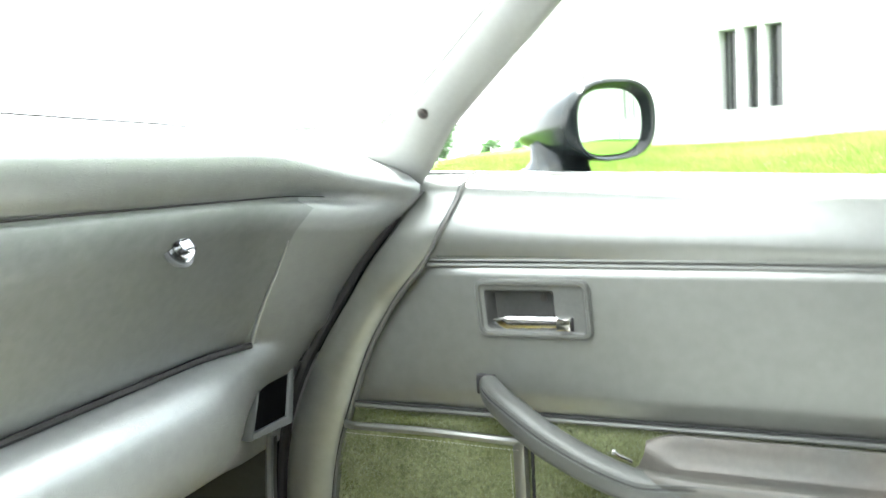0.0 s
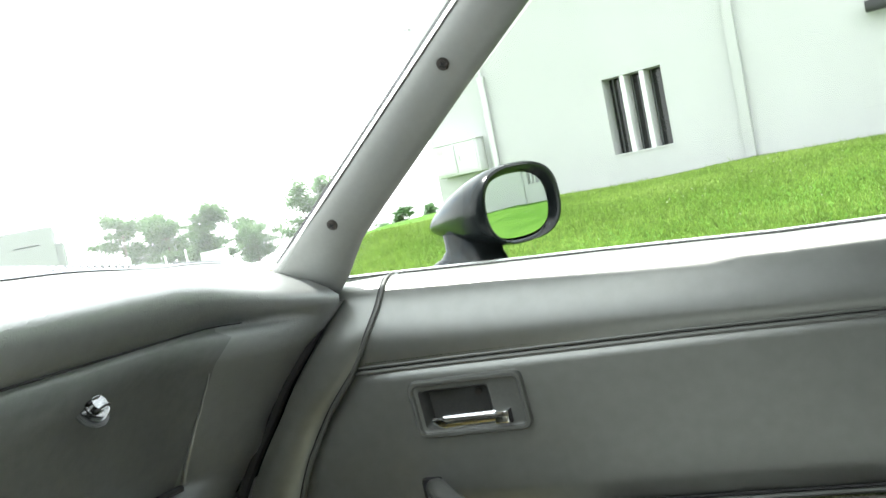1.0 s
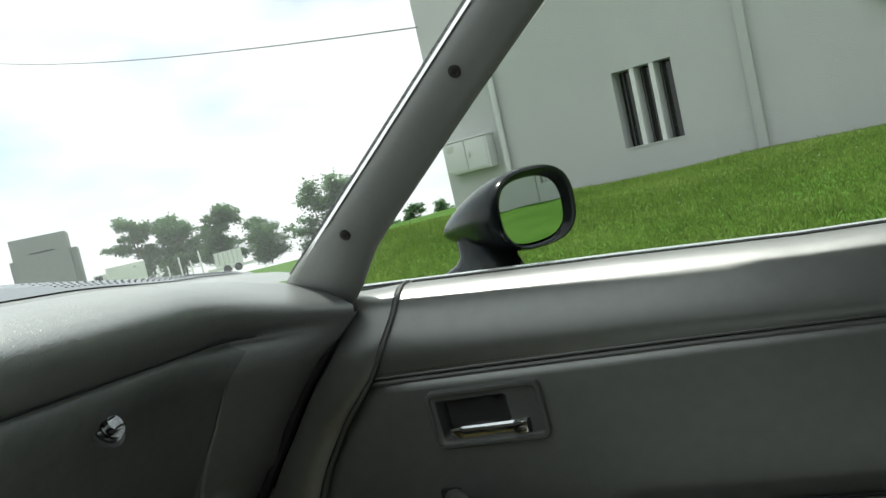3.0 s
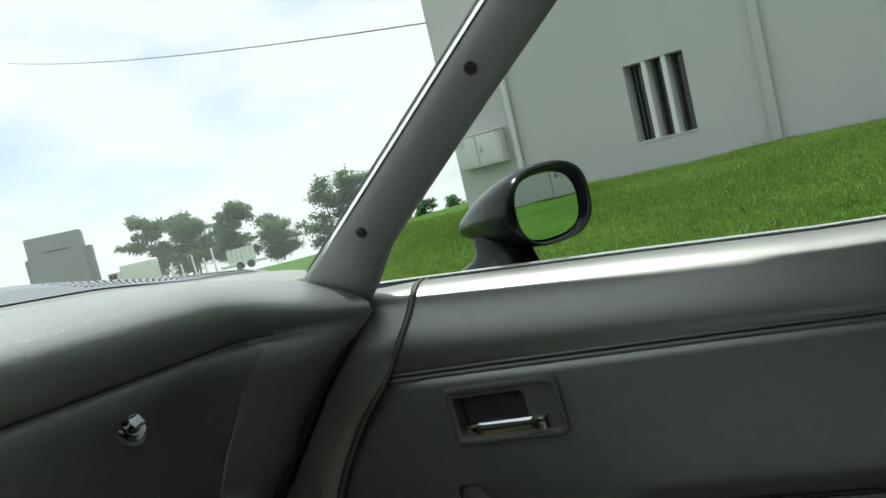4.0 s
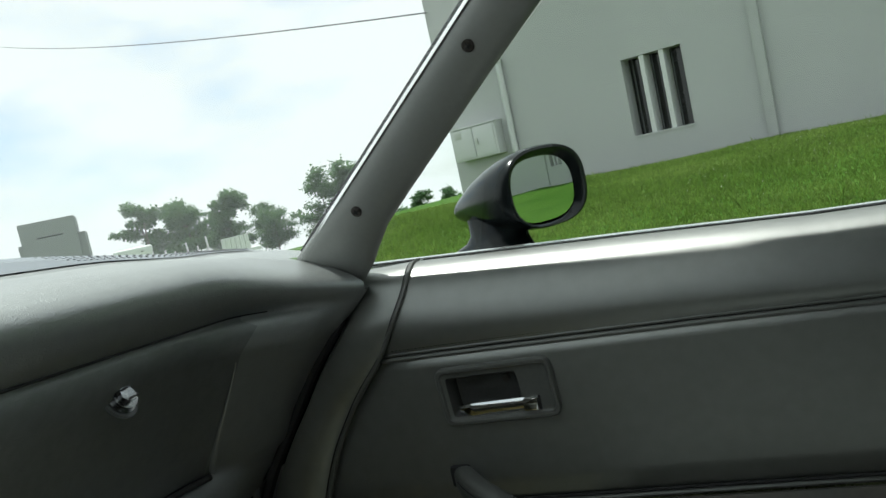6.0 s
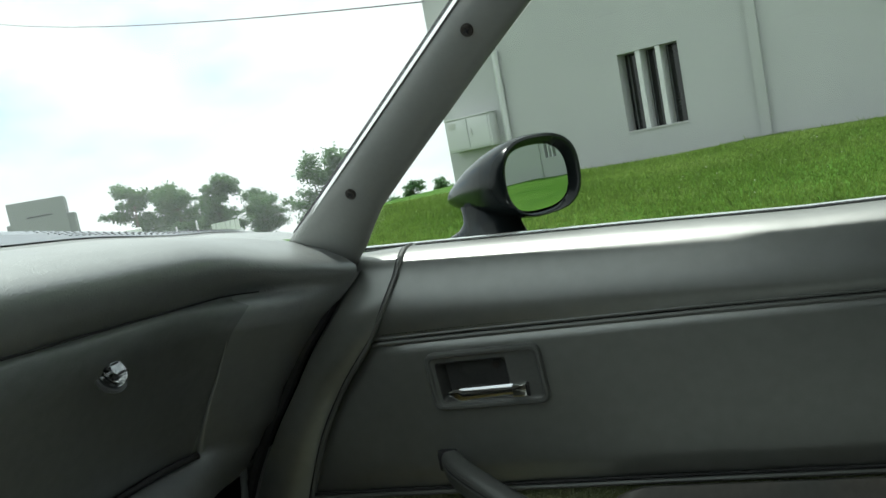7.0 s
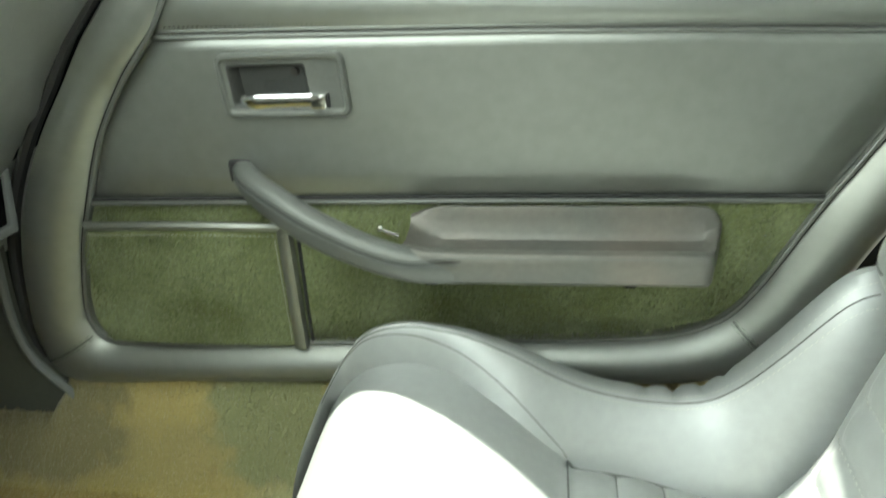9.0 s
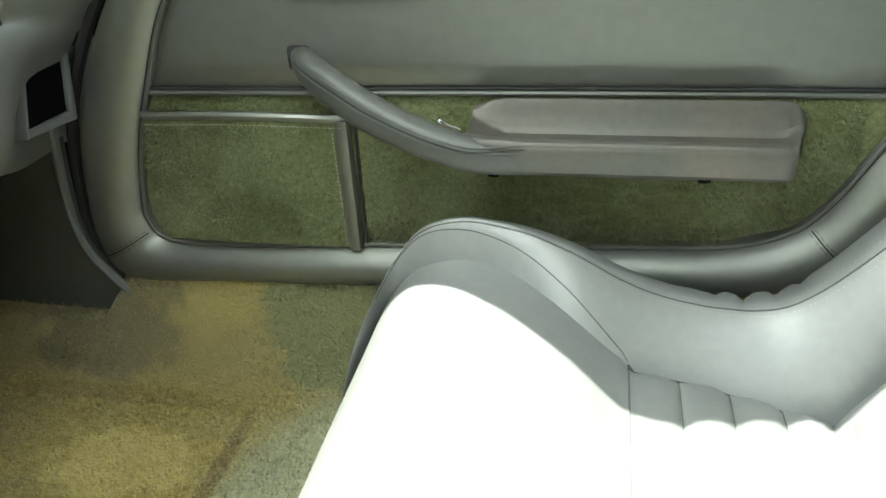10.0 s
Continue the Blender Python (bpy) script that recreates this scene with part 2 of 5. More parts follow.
def add_patch(m, color, centre, size, wobble=0.5, scale=9.0):
    """A patch of another colour and its own shape on a surface, round a place in the object's metres."""
    nt = m.node_tree
    p = nt.nodes["Principled BSDF"]
    was = p.inputs["Base Color"].links[0].from_socket
    co = nt.nodes.new("ShaderNodeTexCoord")
    mp = nt.nodes.new("ShaderNodeMapping")
    mp.vector_type = "TEXTURE"
    mp.inputs["Location"].default_value = centre
    mp.inputs["Scale"].default_value = size
    ln = nt.nodes.new("ShaderNodeVectorMath")
    ln.operation = "LENGTH"
    no = nt.nodes.new("ShaderNodeTexNoise")
    no.inputs["Scale"].default_value = scale
    no.inputs["Detail"].default_value = 6
    ad = nt.nodes.new("ShaderNodeMath")
    ad.operation = "MULTIPLY_ADD"
    ad.inputs[1].default_value = wobble * 2
    mr = nt.nodes.new("ShaderNodeMapRange")
    mr.interpolation_type = "SMOOTHSTEP"
    mr.inputs["From Min"].default_value, mr.inputs["From Max"].default_value = 0.8 + wobble, 1.25 + wobble
    mr.inputs["To Min"].default_value, mr.inputs["To Max"].default_value = 1.0, 0.0
    mx = nt.nodes.new("ShaderNodeMixRGB")
    mx.inputs["Color2"].default_value = (*color, 1)
    nt.links.new(co.outputs["Object"], mp.inputs["Vector"])
    nt.links.new(mp.outputs["Vector"], ln.inputs[0])
    nt.links.new(co.outputs["Object"], no.inputs["Vector"])
    nt.links.new(no.outputs["Fac"], ad.inputs[0])
    nt.links.new(ln.outputs["Value"], ad.inputs[2])
    nt.links.new(ad.outputs[0], mr.inputs["Value"])
    nt.links.new(mr.outputs["Result"], mx.inputs["Fac"])
    nt.links.new(was, mx.inputs["Color1"])
    nt.links.new(mx.outputs["Color"], p.inputs["Base Color"])


# a duller strip along the side ramp, then stains and other colour patches
add_patch(FLOOR_CARPET, (0.30, 0.25, 0.105), (-0.35, 0.70, 0.28), (0.75, 0.080, 0.6), 0.10, 16)
add_patch(FLOOR_CARPET, (0.36, 0.295, 0.115), (-0.26, 0.69, 0.30), (0.10, 0.03, 0.3), 0.6, 22)
add_patch(FLOOR_CARPET, (0.20, 0.175, 0.085), (-0.40, 0.665, 0.26), (0.10, 0.045, 0.3), 0.7, 26)
add_patch(FLOOR_CARPET, (0.34, 0.352, 0.225), (-0.005, 0.44, 0.2), (0.172, 0.21, 0.5), 0.06, 30)
add_patch(FLOOR_CARPET, (0.205, 0.21, 0.105), (-0.105, 0.675, 0.25), (0.075, 0.042, 0.3), 0.7, 28)
add_patch(FLOOR_CARPET, (0.22, 0.17, 0.06), (-0.185, 0.52, 0.2), (0.010, 0.10, 0.3), 0.7, 30)
add_patch(FLOOR_CARPET, (0.45, 0.37, 0.13), (-0.30, 0.50, 0.2), (0.09, 0.05, 0.3), 0.8, 34)
add_patch(FLOOR_CARPET, (0.26, 0.20, 0.06), (-0.36, 0.605, 0.2), (0.14, 0.012, 0.3), 0.6, 30)


def add_courses(m):
    """Faint block courses, worn and broken, for the long wall."""
    nt = m.node_tree
    p = nt.nodes["Principled BSDF"]
    co = nt.nodes.new("ShaderNodeTexCoord")
    dot = nt.nodes.new("ShaderNodeVectorMath")
    dot.operation = "DOT_PRODUCT"
    dot.inputs[1].default_value = (0.9565, -0.2917, 0)
    sp = nt.nodes.new("ShaderNodeSeparateXYZ")
    cb = nt.nodes.new("ShaderNodeCombineXYZ")
    br = nt.nodes.new("ShaderNodeTexBrick")
    br.inputs["Scale"].default_value = 1.0
    br.inputs["Brick Width"].default_value = 60.0
    br.inputs["Row Height"].default_value = 0.20
    br.inputs["Mortar Size"].default_value = 0.005
    br.inputs["Mortar Smooth"].default_value = 0.6
    no = nt.nodes.new("ShaderNodeTexNoise")
    no.inputs["Scale"].default_value = 2.2
    no.inputs["Detail"].default_value = 6
    ra = nt.nodes.new("ShaderNodeMapRange")
    ra.inputs["From Min"].default_value, ra.inputs["From Max"].default_value = 0.54, 0.68
    mu = nt.nodes.new("ShaderNodeMath")
    mu.operation = "MULTIPLY"
    dark = nt.nodes.new("ShaderNodeMixRGB")
    dark.blend_type = "MULTIPLY"
    dark.inputs["Color2"].default_value = (0.72, 0.71, 0.69, 1)
    nt.links.new(co.outputs["Object"], dot.inputs[0])
    nt.links.new(co.outputs["Object"], sp.inputs[0])
    nt.links.new(dot.outputs["Value"], cb.inputs["X"])
    nt.links.new(sp.outputs["Z"], cb.inputs["Y"])
    nt.links.new(cb.outputs[0], br.inputs["Vector"])
    nt.links.new(co.outputs["Object"], no.inputs["Vector"])
    nt.links.new(no.outputs["Fac"], ra.inputs["Value"])
    nt.links.new(br.outputs["Fac"], mu.inputs[0])
    nt.links.new(ra.outputs["Result"], mu.inputs[1])
    nt.links.new(mu.outputs[0], dark.inputs["Fac"])
    nt.links.new(p.inputs["Base Color"].links[0].from_socket, dark.inputs["Color1"])
    nt.links.new(dark.outputs["Color"], p.inputs["Base Color"])


add_courses(WALL)


def let_through(m, share):
    """Thin leaves pass on part of the light that falls on their other side."""
    nt = m.node_tree
    p = nt.nodes["Principled BSDF"]
    tl = nt.nodes.new("ShaderNodeBsdfTranslucent")
    mix = nt.nodes.new("ShaderNodeMixShader")
    mix.inputs["Fac"].default_value = share
    nt.links.new(p.inputs["Base Color"].links[0].from_socket, tl.inputs["Color"])
    nt.links.new(p.outputs["BSDF"], mix.inputs[1])
    nt.links.new(tl.outputs["BSDF"], mix.inputs[2])
    nt.links.new(mix.outputs["Shader"], nt.nodes["Material Output"].inputs["Surface"])


let_through(LEAF, 0.5)
let_through(BLADE, 0.3)


# ---- building blocks ----
def thing(name, at, label, category, group="", kind=""):
    ob = new(name)
    ob.empty_display_size = 0.05
    ob.location = at
    return tagged(ob, label, category, group, kind)


def base_of(ob):
    at = Vector((0, 0, 0))
    while ob:
        at += ob.location
        ob = ob.parent
    return at


def part(name, bm, material, parent=None, label="", smooth=True):
    """Links a bmesh, made in world metres, as one mesh object under its thing."""
    me = bpy.data.meshes.new(name)
    if parent:
        bmesh.ops.translate(bm, verts=bm.verts, vec=-base_of(parent))
    bm.normal_update()
    bm.to_mesh(me)
    bm.free()
    me.materials.append(material)
    if smooth:
        me.polygons.foreach_set("use_smooth", [True] * len(me.polygons))
        me.set_sharp_from_angle(angle=radians(40))
    ob = new(name, me)
    if parent:
        ob.parent = parent
    return tagged(ob, label) if label else ob


def solo(name, bm, material, label, category, group="", kind="", smooth=True):
    return tagged(part(name, bm, material, None, "", smooth), label, category, group, kind)


def lerp(xs, ys, x):
    return float(np.interp(x, xs, ys))


def curve_points(pts, n):
    """n points, evenly spaced, on a smooth line through pts."""
    p = [Vector(q) for q in pts]
    p = [2 * p[0] - p[1]] + p + [2 * p[-1] - p[-2]]
    fine = []
    for i in range(1, len(p) - 2):
        for k in range(12):
            t = k / 12
            a, b, c, d = p[i - 1], p[i], p[i + 1], p[i + 2]
            fine.append(0.5 * (2 * b + (c - a) * t + (2 * a - 5 * b + 4 * c - d) * t * t + (3 * b - a - 3 * c + d) * t ** 3))
    fine.append(p[-2])
    run = [0.0]
    for a, b in zip(fine, fine[1:]):
        run.append(run[-1] + (b - a).length)
    out = []
    for k in range(n):
        s = run[-1] * k / (n - 1)
        out.append(Vector([float(np.interp(s, run, [q[j] for q in fine])) for j in range(3)]))
    return out


def stepped_curve(pts, per):
    """A smooth line through pts with the same number of steps between each two of them."""
    p = [Vector(q) for q in pts]
    p = [2 * p[0] - p[1]] + p + [2 * p[-1] - p[-2]]
    out = []
    for i in range(1, len(p) - 2):
        a, b, c, d = p[i - 1], p[i], p[i + 1], p[i + 2]
        for k in range(per):
            t = k / per
            out.append(0.5 * (2 * b + (c - a) * t + (2 * a - 5 * b + 4 * c - d) * t * t + (3 * b - a - 3 * c + d) * t ** 3))
    return out + [p[-2]]


def loft(bm, rows, closed=False, caps=False):
    """Faces between neighbouring rows of points."""
    vs = [[bm.verts.new(q) for q in r] for r in rows]
    n = len(rows[0])
    for a, b in zip(vs, vs[1:]):
        for j in range(n if closed else n - 1):
            k = (j + 1) % n
            bm.faces.new((a[j], a[k], b[k], b[j]))
    if caps and closed:
        bm.faces.new(vs[0][::-1])
        bm.faces.new(vs[-1])
    return bm


def sheet(rows, thick=0.0, way=(0, 1, 0), closed=False, caps=False):
    """A lofted surface, with a back of its own at thick metres along way."""
    bm = bmesh.new()
    loft(bm, rows, closed, caps)
    if thick:
        geo = bmesh.ops.extrude_face_region(bm, geom=bm.faces[:])
        moved = [g for g in geo["geom"] if isinstance(g, bmesh.types.BMVert)]
        bmesh.ops.translate(bm, verts=moved, vec=Vector(way) * thick)
    bmesh.ops.recalc_face_normals(bm, faces=bm.faces)
    return bm


def tube(pts, r, sides=8, bm=None, r2=None, flat=1.0):
    """A round cord along pts, r thick in the middle of its section."""
    bm = bm or bmesh.new()
    pts = [Vector(p) for p in pts]
    rows = []
    v = None
    for i, p in enumerate(pts):
        d = (pts[min(i + 1, len(pts) - 1)] - pts[max(i - 1, 0)]).normalized()
        if v is None:
            up = Vector((0.03, 0.05, 1))
            if abs(d.dot(up.normalized())) > 0.95:
                up = Vector((1, 0.1, 0.05))
            v = up
        v = (v - d * v.dot(d)).normalized()
        u = d.cross(v).normalized()
        f = i / max(1, len(pts) - 1)
        rad = r if r2 is None else r + (r2 - r) * f
        rows.append([p + rad * (math.cos(a) * u + flat * math.sin(a) * v) for a in [2 * math.pi * k / sides for k in range(sides)]])
    loft(bm, rows, True, True)
    bmesh.ops.recalc_face_normals(bm, faces=bm.faces)
    return bm


def block(lo, hi, bevel=0.0, bm=None, m=None, segments=2):
    """A box from corner to corner with rounded edges."""
    own = bmesh.new()
    bmesh.ops.create_cube(own, size=1)
    for v in own.verts:
        v.co = Vector([(lo[i] + hi[i]) / 2 + v.co[i] * (hi[i] - lo[i]) for i in range(3)])
    if bevel:
        bmesh.ops.bevel(own, geom=own.edges[:], offset=bevel, segments=segments, affect="EDGES", profile=0.6)
    if m:
        own.transform(m)
    if bm is None:
        return own
    me = bpy.data.meshes.new("tmp")
    own.to_mesh(me)
    own.free()
    bm.from_mesh(me)
    bpy.data.meshes.remove(me)
    return bm


def disc(center, axis, r, depth, sides=20, bevel=0.0, bm=None):
    """A short round peg, its face turned along axis."""
    own = bmesh.new()
    bmesh.ops.create_cone(own, cap_ends=True, segments=sides, radius1=r, radius2=r, depth=depth)
    if bevel:
        rim = [e for e in own.edges if len(e.link_faces) == 2 and any(len(f.verts) > 4 for f in e.link_faces)]
        bmesh.ops.bevel(own, geom=rim, offset=bevel, segments=2, affect="EDGES")
    own.transform(Matrix.Translation(center) @ Vector(axis).to_track_quat("Z", "Y").to_matrix().to_4x4())
    if bm is None:
        return own
    me = bpy.data.meshes.new("tmp")
    own.to_mesh(me)
    own.free()
    bm.from_mesh(me)
    bpy.data.meshes.remove(me)
    return bm


def rounded(x0, x1, z0, z1, r, n=6):
    """The outline of a rounded rectangle, as (x, z)."""
    out = []
    for cx, cz, a0 in ((x1 - r, z1 - r, 0), (x0 + r, z1 - r, 90), (x0 + r, z0 + r, 180), (x1 - r, z0 + r, 270)):
        for k in range(n + 1):
            a = radians(a0 + 90 * k / n)
            out.append((cx + r * math.cos(a), cz + r * math.sin(a)))
    return out


# ---- outside: ground, building, distance ----
def smooth(a, b, x):
    t = min(1.0, max(0.0, (x - a) / (b - a)))
    return t * t * (3 - 2 * t)


def ground_z(x, y):
    bank = 0.56 * smooth(1.6, 9.5, y)
    bank *= 1 - 0.75 * smooth(4.0, 16.0, -x) - 0.2 * smooth(12, 40, y)
    bank *= 1 - 0.95 * smooth(0.40, 0.58, -x / max(y, 1.0)) * smooth(3.0, 7.0, y)
    r = math.hypot(x, y)
    far = -3.4 * smooth(14, 90, r) - 0.05 * max(0, r - 100)
    return bank + far + 0.02 * math.sin(1.7 * x + 0.6 * y) * smooth(2, 5, y)


def build_ground():
    xs = [-2500, -800, -300, -160, -110, -80, -60, -45, -35, -28, -22, -18] + [-15 + 0.75 * k for k in range(54)] + [27, 32, 40, 60, 100, 200, 500, 2500]
    ys = [-2500, -600, -150, -50, -20, -8, -4, -2, 0, 1, 1.6] + [2 + 0.5 * k for k in range(28)] + [17, 19, 22, 26, 31, 37, 45, 55, 70, 90, 110, 150, 220, 400, 900, 2500]
    bm = sheet([[(x, y, ground_z(x, y) - 0.012) for x in xs] for y in ys])
    solo("ground", bm, GRASS_SOIL, "green mown lawn rising gently to the building", "lawn", kind="structure")
    bm = block((-9, -14, -0.12), (7, 1.5, 0.0), 0.01)
    solo("pavement", bm, ASPHALT, "dark asphalt of the parking lot under the car", "pavement", kind="structure", smooth=False)


def wall_point(x, z=0.0, out=0.0):
    """On the long wall, x along the car; out: metres towards the car."""
    n = Vector((-0.2917, -0.9565, 0))
    return Vector((x, 10.3 - 0.305 * x, z)) + n * out


WALL_M = Matrix(((0.9565, -0.2917, 0, 0), (-0.2917, -0.9565, 0, 10.3), (0, 0, 1, 0), (0, 0, 0, 1)))   # along, out, up


def wall_block(a0, a1, z0, z1, o0, o1, bevel=0.004, bm=None):
    """A box on the long wall: a along it from x = 0, o out from its face."""
    own = block((a0, o0, z0), (a1, o1, z1), bevel, bm=None)
    own.transform(WALL_M)
    bmesh.ops.recalc_face_normals(own, faces=own.faces)
    if bm is None:
        return own
    me = bpy.data.meshes.new("tmp")
    own.to_mesh(me)
    own.free()
    bm.from_mesh(me)
    bpy.data.meshes.remove(me)
    return bm


WINDOWS = (-0.69, 11.9)          # along the wall, the left edge of each group of slits
W_WIDE, W_LOW, W_HIGH = 0.80, 0.925, 1.955


def build_building():
    house = thing("building", wall_point(2.0, 0.3, -4.0), "white painted concrete block building with narrow slit windows", "building")
    top, left, right, deep = 5.2, -3.58, 22.0, 9.0
    bm = bmesh.new()
    # the face, cut round the windows and the entrance
    cuts = [left, WINDOWS[0], WINDOWS[0] + W_WIDE, 2.90, 4.30, WINDOWS[1], WINDOWS[1] + W_WIDE, right]
    for a, b, kind in zip(cuts, cuts[1:], ("w", "o", "w", "d", "w", "o", "w")):
        if kind == "w":
            wall_block(a, b, -0.6, top, -0.3, 0.0, 0, bm)
        elif kind == "o":
            wall_block(a, b, -0.6, W_LOW, -0.3, 0.0, 0, bm)
            wall_block(a, b, W_HIGH, top, -0.3, 0.0, 0, bm)
        else:
            wall_block(a, b, 2.72, top, -0.3, 0.0, 0, bm)
            wall_block(a, b, -0.6, 0.58, -0.3, 0.0, 0, bm)
    part("wall", bm, WALL, house, smooth=False)
    bm = wall_block(left, left + 0.3, -0.6, top, -deep, -0.3, 0)
    wall_block(right - 0.3, right, -0.6, top, -deep, -0.3, 0, bm)
    wall_block(left, right, -0.6, top, -deep - 0.3, -deep, 0, bm)
    part("rear_wall", bm, WALL, house, smooth=False)
    part("roof", wall_block(left - 0.05, right + 0.05, top, top + 0.18, -deep - 0.35, 0.06, 0.01), FAR_WALL, house, smooth=False)
    for w in WINDOWS:
        hold = new("window")
        hold.parent = house
        hold.location = wall_point(w * 0.9565, 1.0) - house.location
        for k in range(2):
            c = w + W_WIDE * (k + 1) / 3 + 0.005
            part("mullion", wall_block(c - 0.031, c + 0.031, W_LOW + 0.026, W_HIGH - 0.002, -0.26, -0.012, 0.004), TRIM_W, hold, "white vertical fin", smooth=False)
        part("window_sill", wall_block(w + 0.002, w + W_WIDE - 0.002, W_LOW, W_LOW + 0.025, -0.265, 0.012, 0.004), WALL, hold, smooth=False)
        for k in range(3):
            a = w + W_WIDE * k / 3
            part("pane", wall_block(a + 0.002, a + W_WIDE / 3 - 0.002, W_LOW + 0.025, W_HIGH, -0.29, -0.268, 0), DARK_PANE, hold, smooth=False)
            bm = wall_block(a + 0.045, a + 0.062, W_LOW + 0.03, W_HIGH - 0.003, -0.267, -0.25, 0.002)
            wall_block(a + W_WIDE / 3 - 0.085, a + W_WIDE / 3 - 0.07, W_LOW + 0.03, W_HIGH - 0.003, -0.267, -0.25, 0.002, bm)
            part("frame_bar", bm, PLASTIC, hold, smooth=False)
    for a in (0.965, 13.0):
        part("pilaster", wall_block(a, a + 0.115, -0.1, top - 0.02, 0.002, 0.07, 0.006), WALL, house, "painted flat downpipe")
    bm = tube([tuple(wall_point(-2.36, z, 0.06)) for z in (0.2, 1.5, 2.42)], 0.045, 12)
    part("conduit", bm, BOX_W, house, "white vertical conduit")
    bm = tube([tuple(wall_point(-2.36, z, 0.05)) for z in (2.42, 3.6, 4.9)], 0.02, 8)
    part("conduit", bm, BOX_W, house)
    for z in (0.9, 1.9, 2.42):
        part("pipe_clamp", disc(wall_point(-2.36, z, 0.06), (0, 0, 1), 0.056, 0.04, 14), BOX_W, house)
    # entrance
    door = new("door")
    door.parent = house
    door.location = wall_point(2.95, 0.58) - house.location
    bm = wall_block(2.902, 2.985, 0.581, 2.70, -0.12, 0.015, 0.004)
    wall_block(4.215, 4.298, 0.581, 2.70, -0.12, 0.015, 0.004, bm)
    wall_block(2.985, 4.215, 2.62, 2.70, -0.12, 0.012, 0.004, bm)
    part("door_frame", bm, NAVY, door, "dark navy metal frame", smooth=False)
    part("door_panel", wall_block(2.987, 4.213, 0.59, 2.618, -0.10, -0.07, 0), BLACK, door, smooth=False)
    for z in (0.772, 1.004, 1.445, 1.68, 1.92, 2.2):
        part("rail", wall_block(2.988, 4.21, z - 0.013, z + 0.013, -0.069, -0.045, 0.003), RAIL_W, door, "pale horizontal rail", smooth=False)
    plate = part("number_plate", wall_block(2.995, 3.30, 1.18, 1.275, -0.044, -0.035, 0.003), TRIM_W, door, "white sign plate with dark marks", smooth=False)
    for k in range(3):
        a = 3.02 + 0.085 * k
        bm = wall_block(a, a + 0.055, 1.195, 1.258, -0.0345, -0.032, 0)
        part("mark_bar", bm, BLACK, door, smooth=False)
    return house


def build_wall_fittings():
    box = thing("electric_cabinet", wall_point(-2.89, 1.13, 0.1), "white metal electric cabinet with two doors on the wall", "cabinet")
    a0, a1 = -3.42, -2.64
    part("body", wall_block(a0, a1, 1.13, 1.60, 0.003, 0.22, 0.008), BOX_W, box)
    part("hood", wall_block(a0 - 0.01, a1 + 0.01, 1.601, 1.62, 0.003, 0.24, 0.004), BOX_W, box)
    for x0, x1 in ((a0 + 0.02, a0 + 0.38), (a0 + 0.40, a1 - 0.03)):
        part("door", wall_block(x0, x1, 1.16, 1.585, 0.221, 0.236, 0.006), BOX_W, box)
    part("latch", wall_block(a0 + 0.43, a0 + 0.465, 1.33, 1.42, 0.237, 0.255, 0.006), RAIL_W, box, "small metal latch")
    part("label_plate", wall_block(a0 + 0.06, a0 + 0.19, 1.46, 1.56, 0.237, 0.241, 0.002), RAIL_W, box)
    lamp = thing("wall_lamp", wall_point(2.56, 1.49, 0.06), "small black wall camera lamp beside the entrance", "lamp")
    part("mount", wall_block(2.655, 2.70, 1.455, 1.52, 0.002, 0.03, 0.005), BLACK, lamp)
    part("head", disc(wall_point(2.56, 1.487, 0.07), (-0.29, -0.95, -0.1), 0.032, 0.09, 18, 0.006), BLACK, lamp)
    part("lens", disc(wall_point(2.56, 1.485, 0.117), (-0.29, -0.95, -0.1), 0.02, 0.006, 18), RAIL_W, lamp)
    lamp = thing("flood_lamp", wall_point(2.45, 1.9, 0.1), "dark wall floodlight above the entrance wall", "lamp")
    part("bracket", wall_block(2.52, 2.60, 1.93, 2.05, 0.002, 0.08, 0.006), BLACK, lamp)
    part("head", wall_block(2.44, 2.70, 1.90, 2.02, 0.081, 0.22, 0.015), BLACK, lamp)


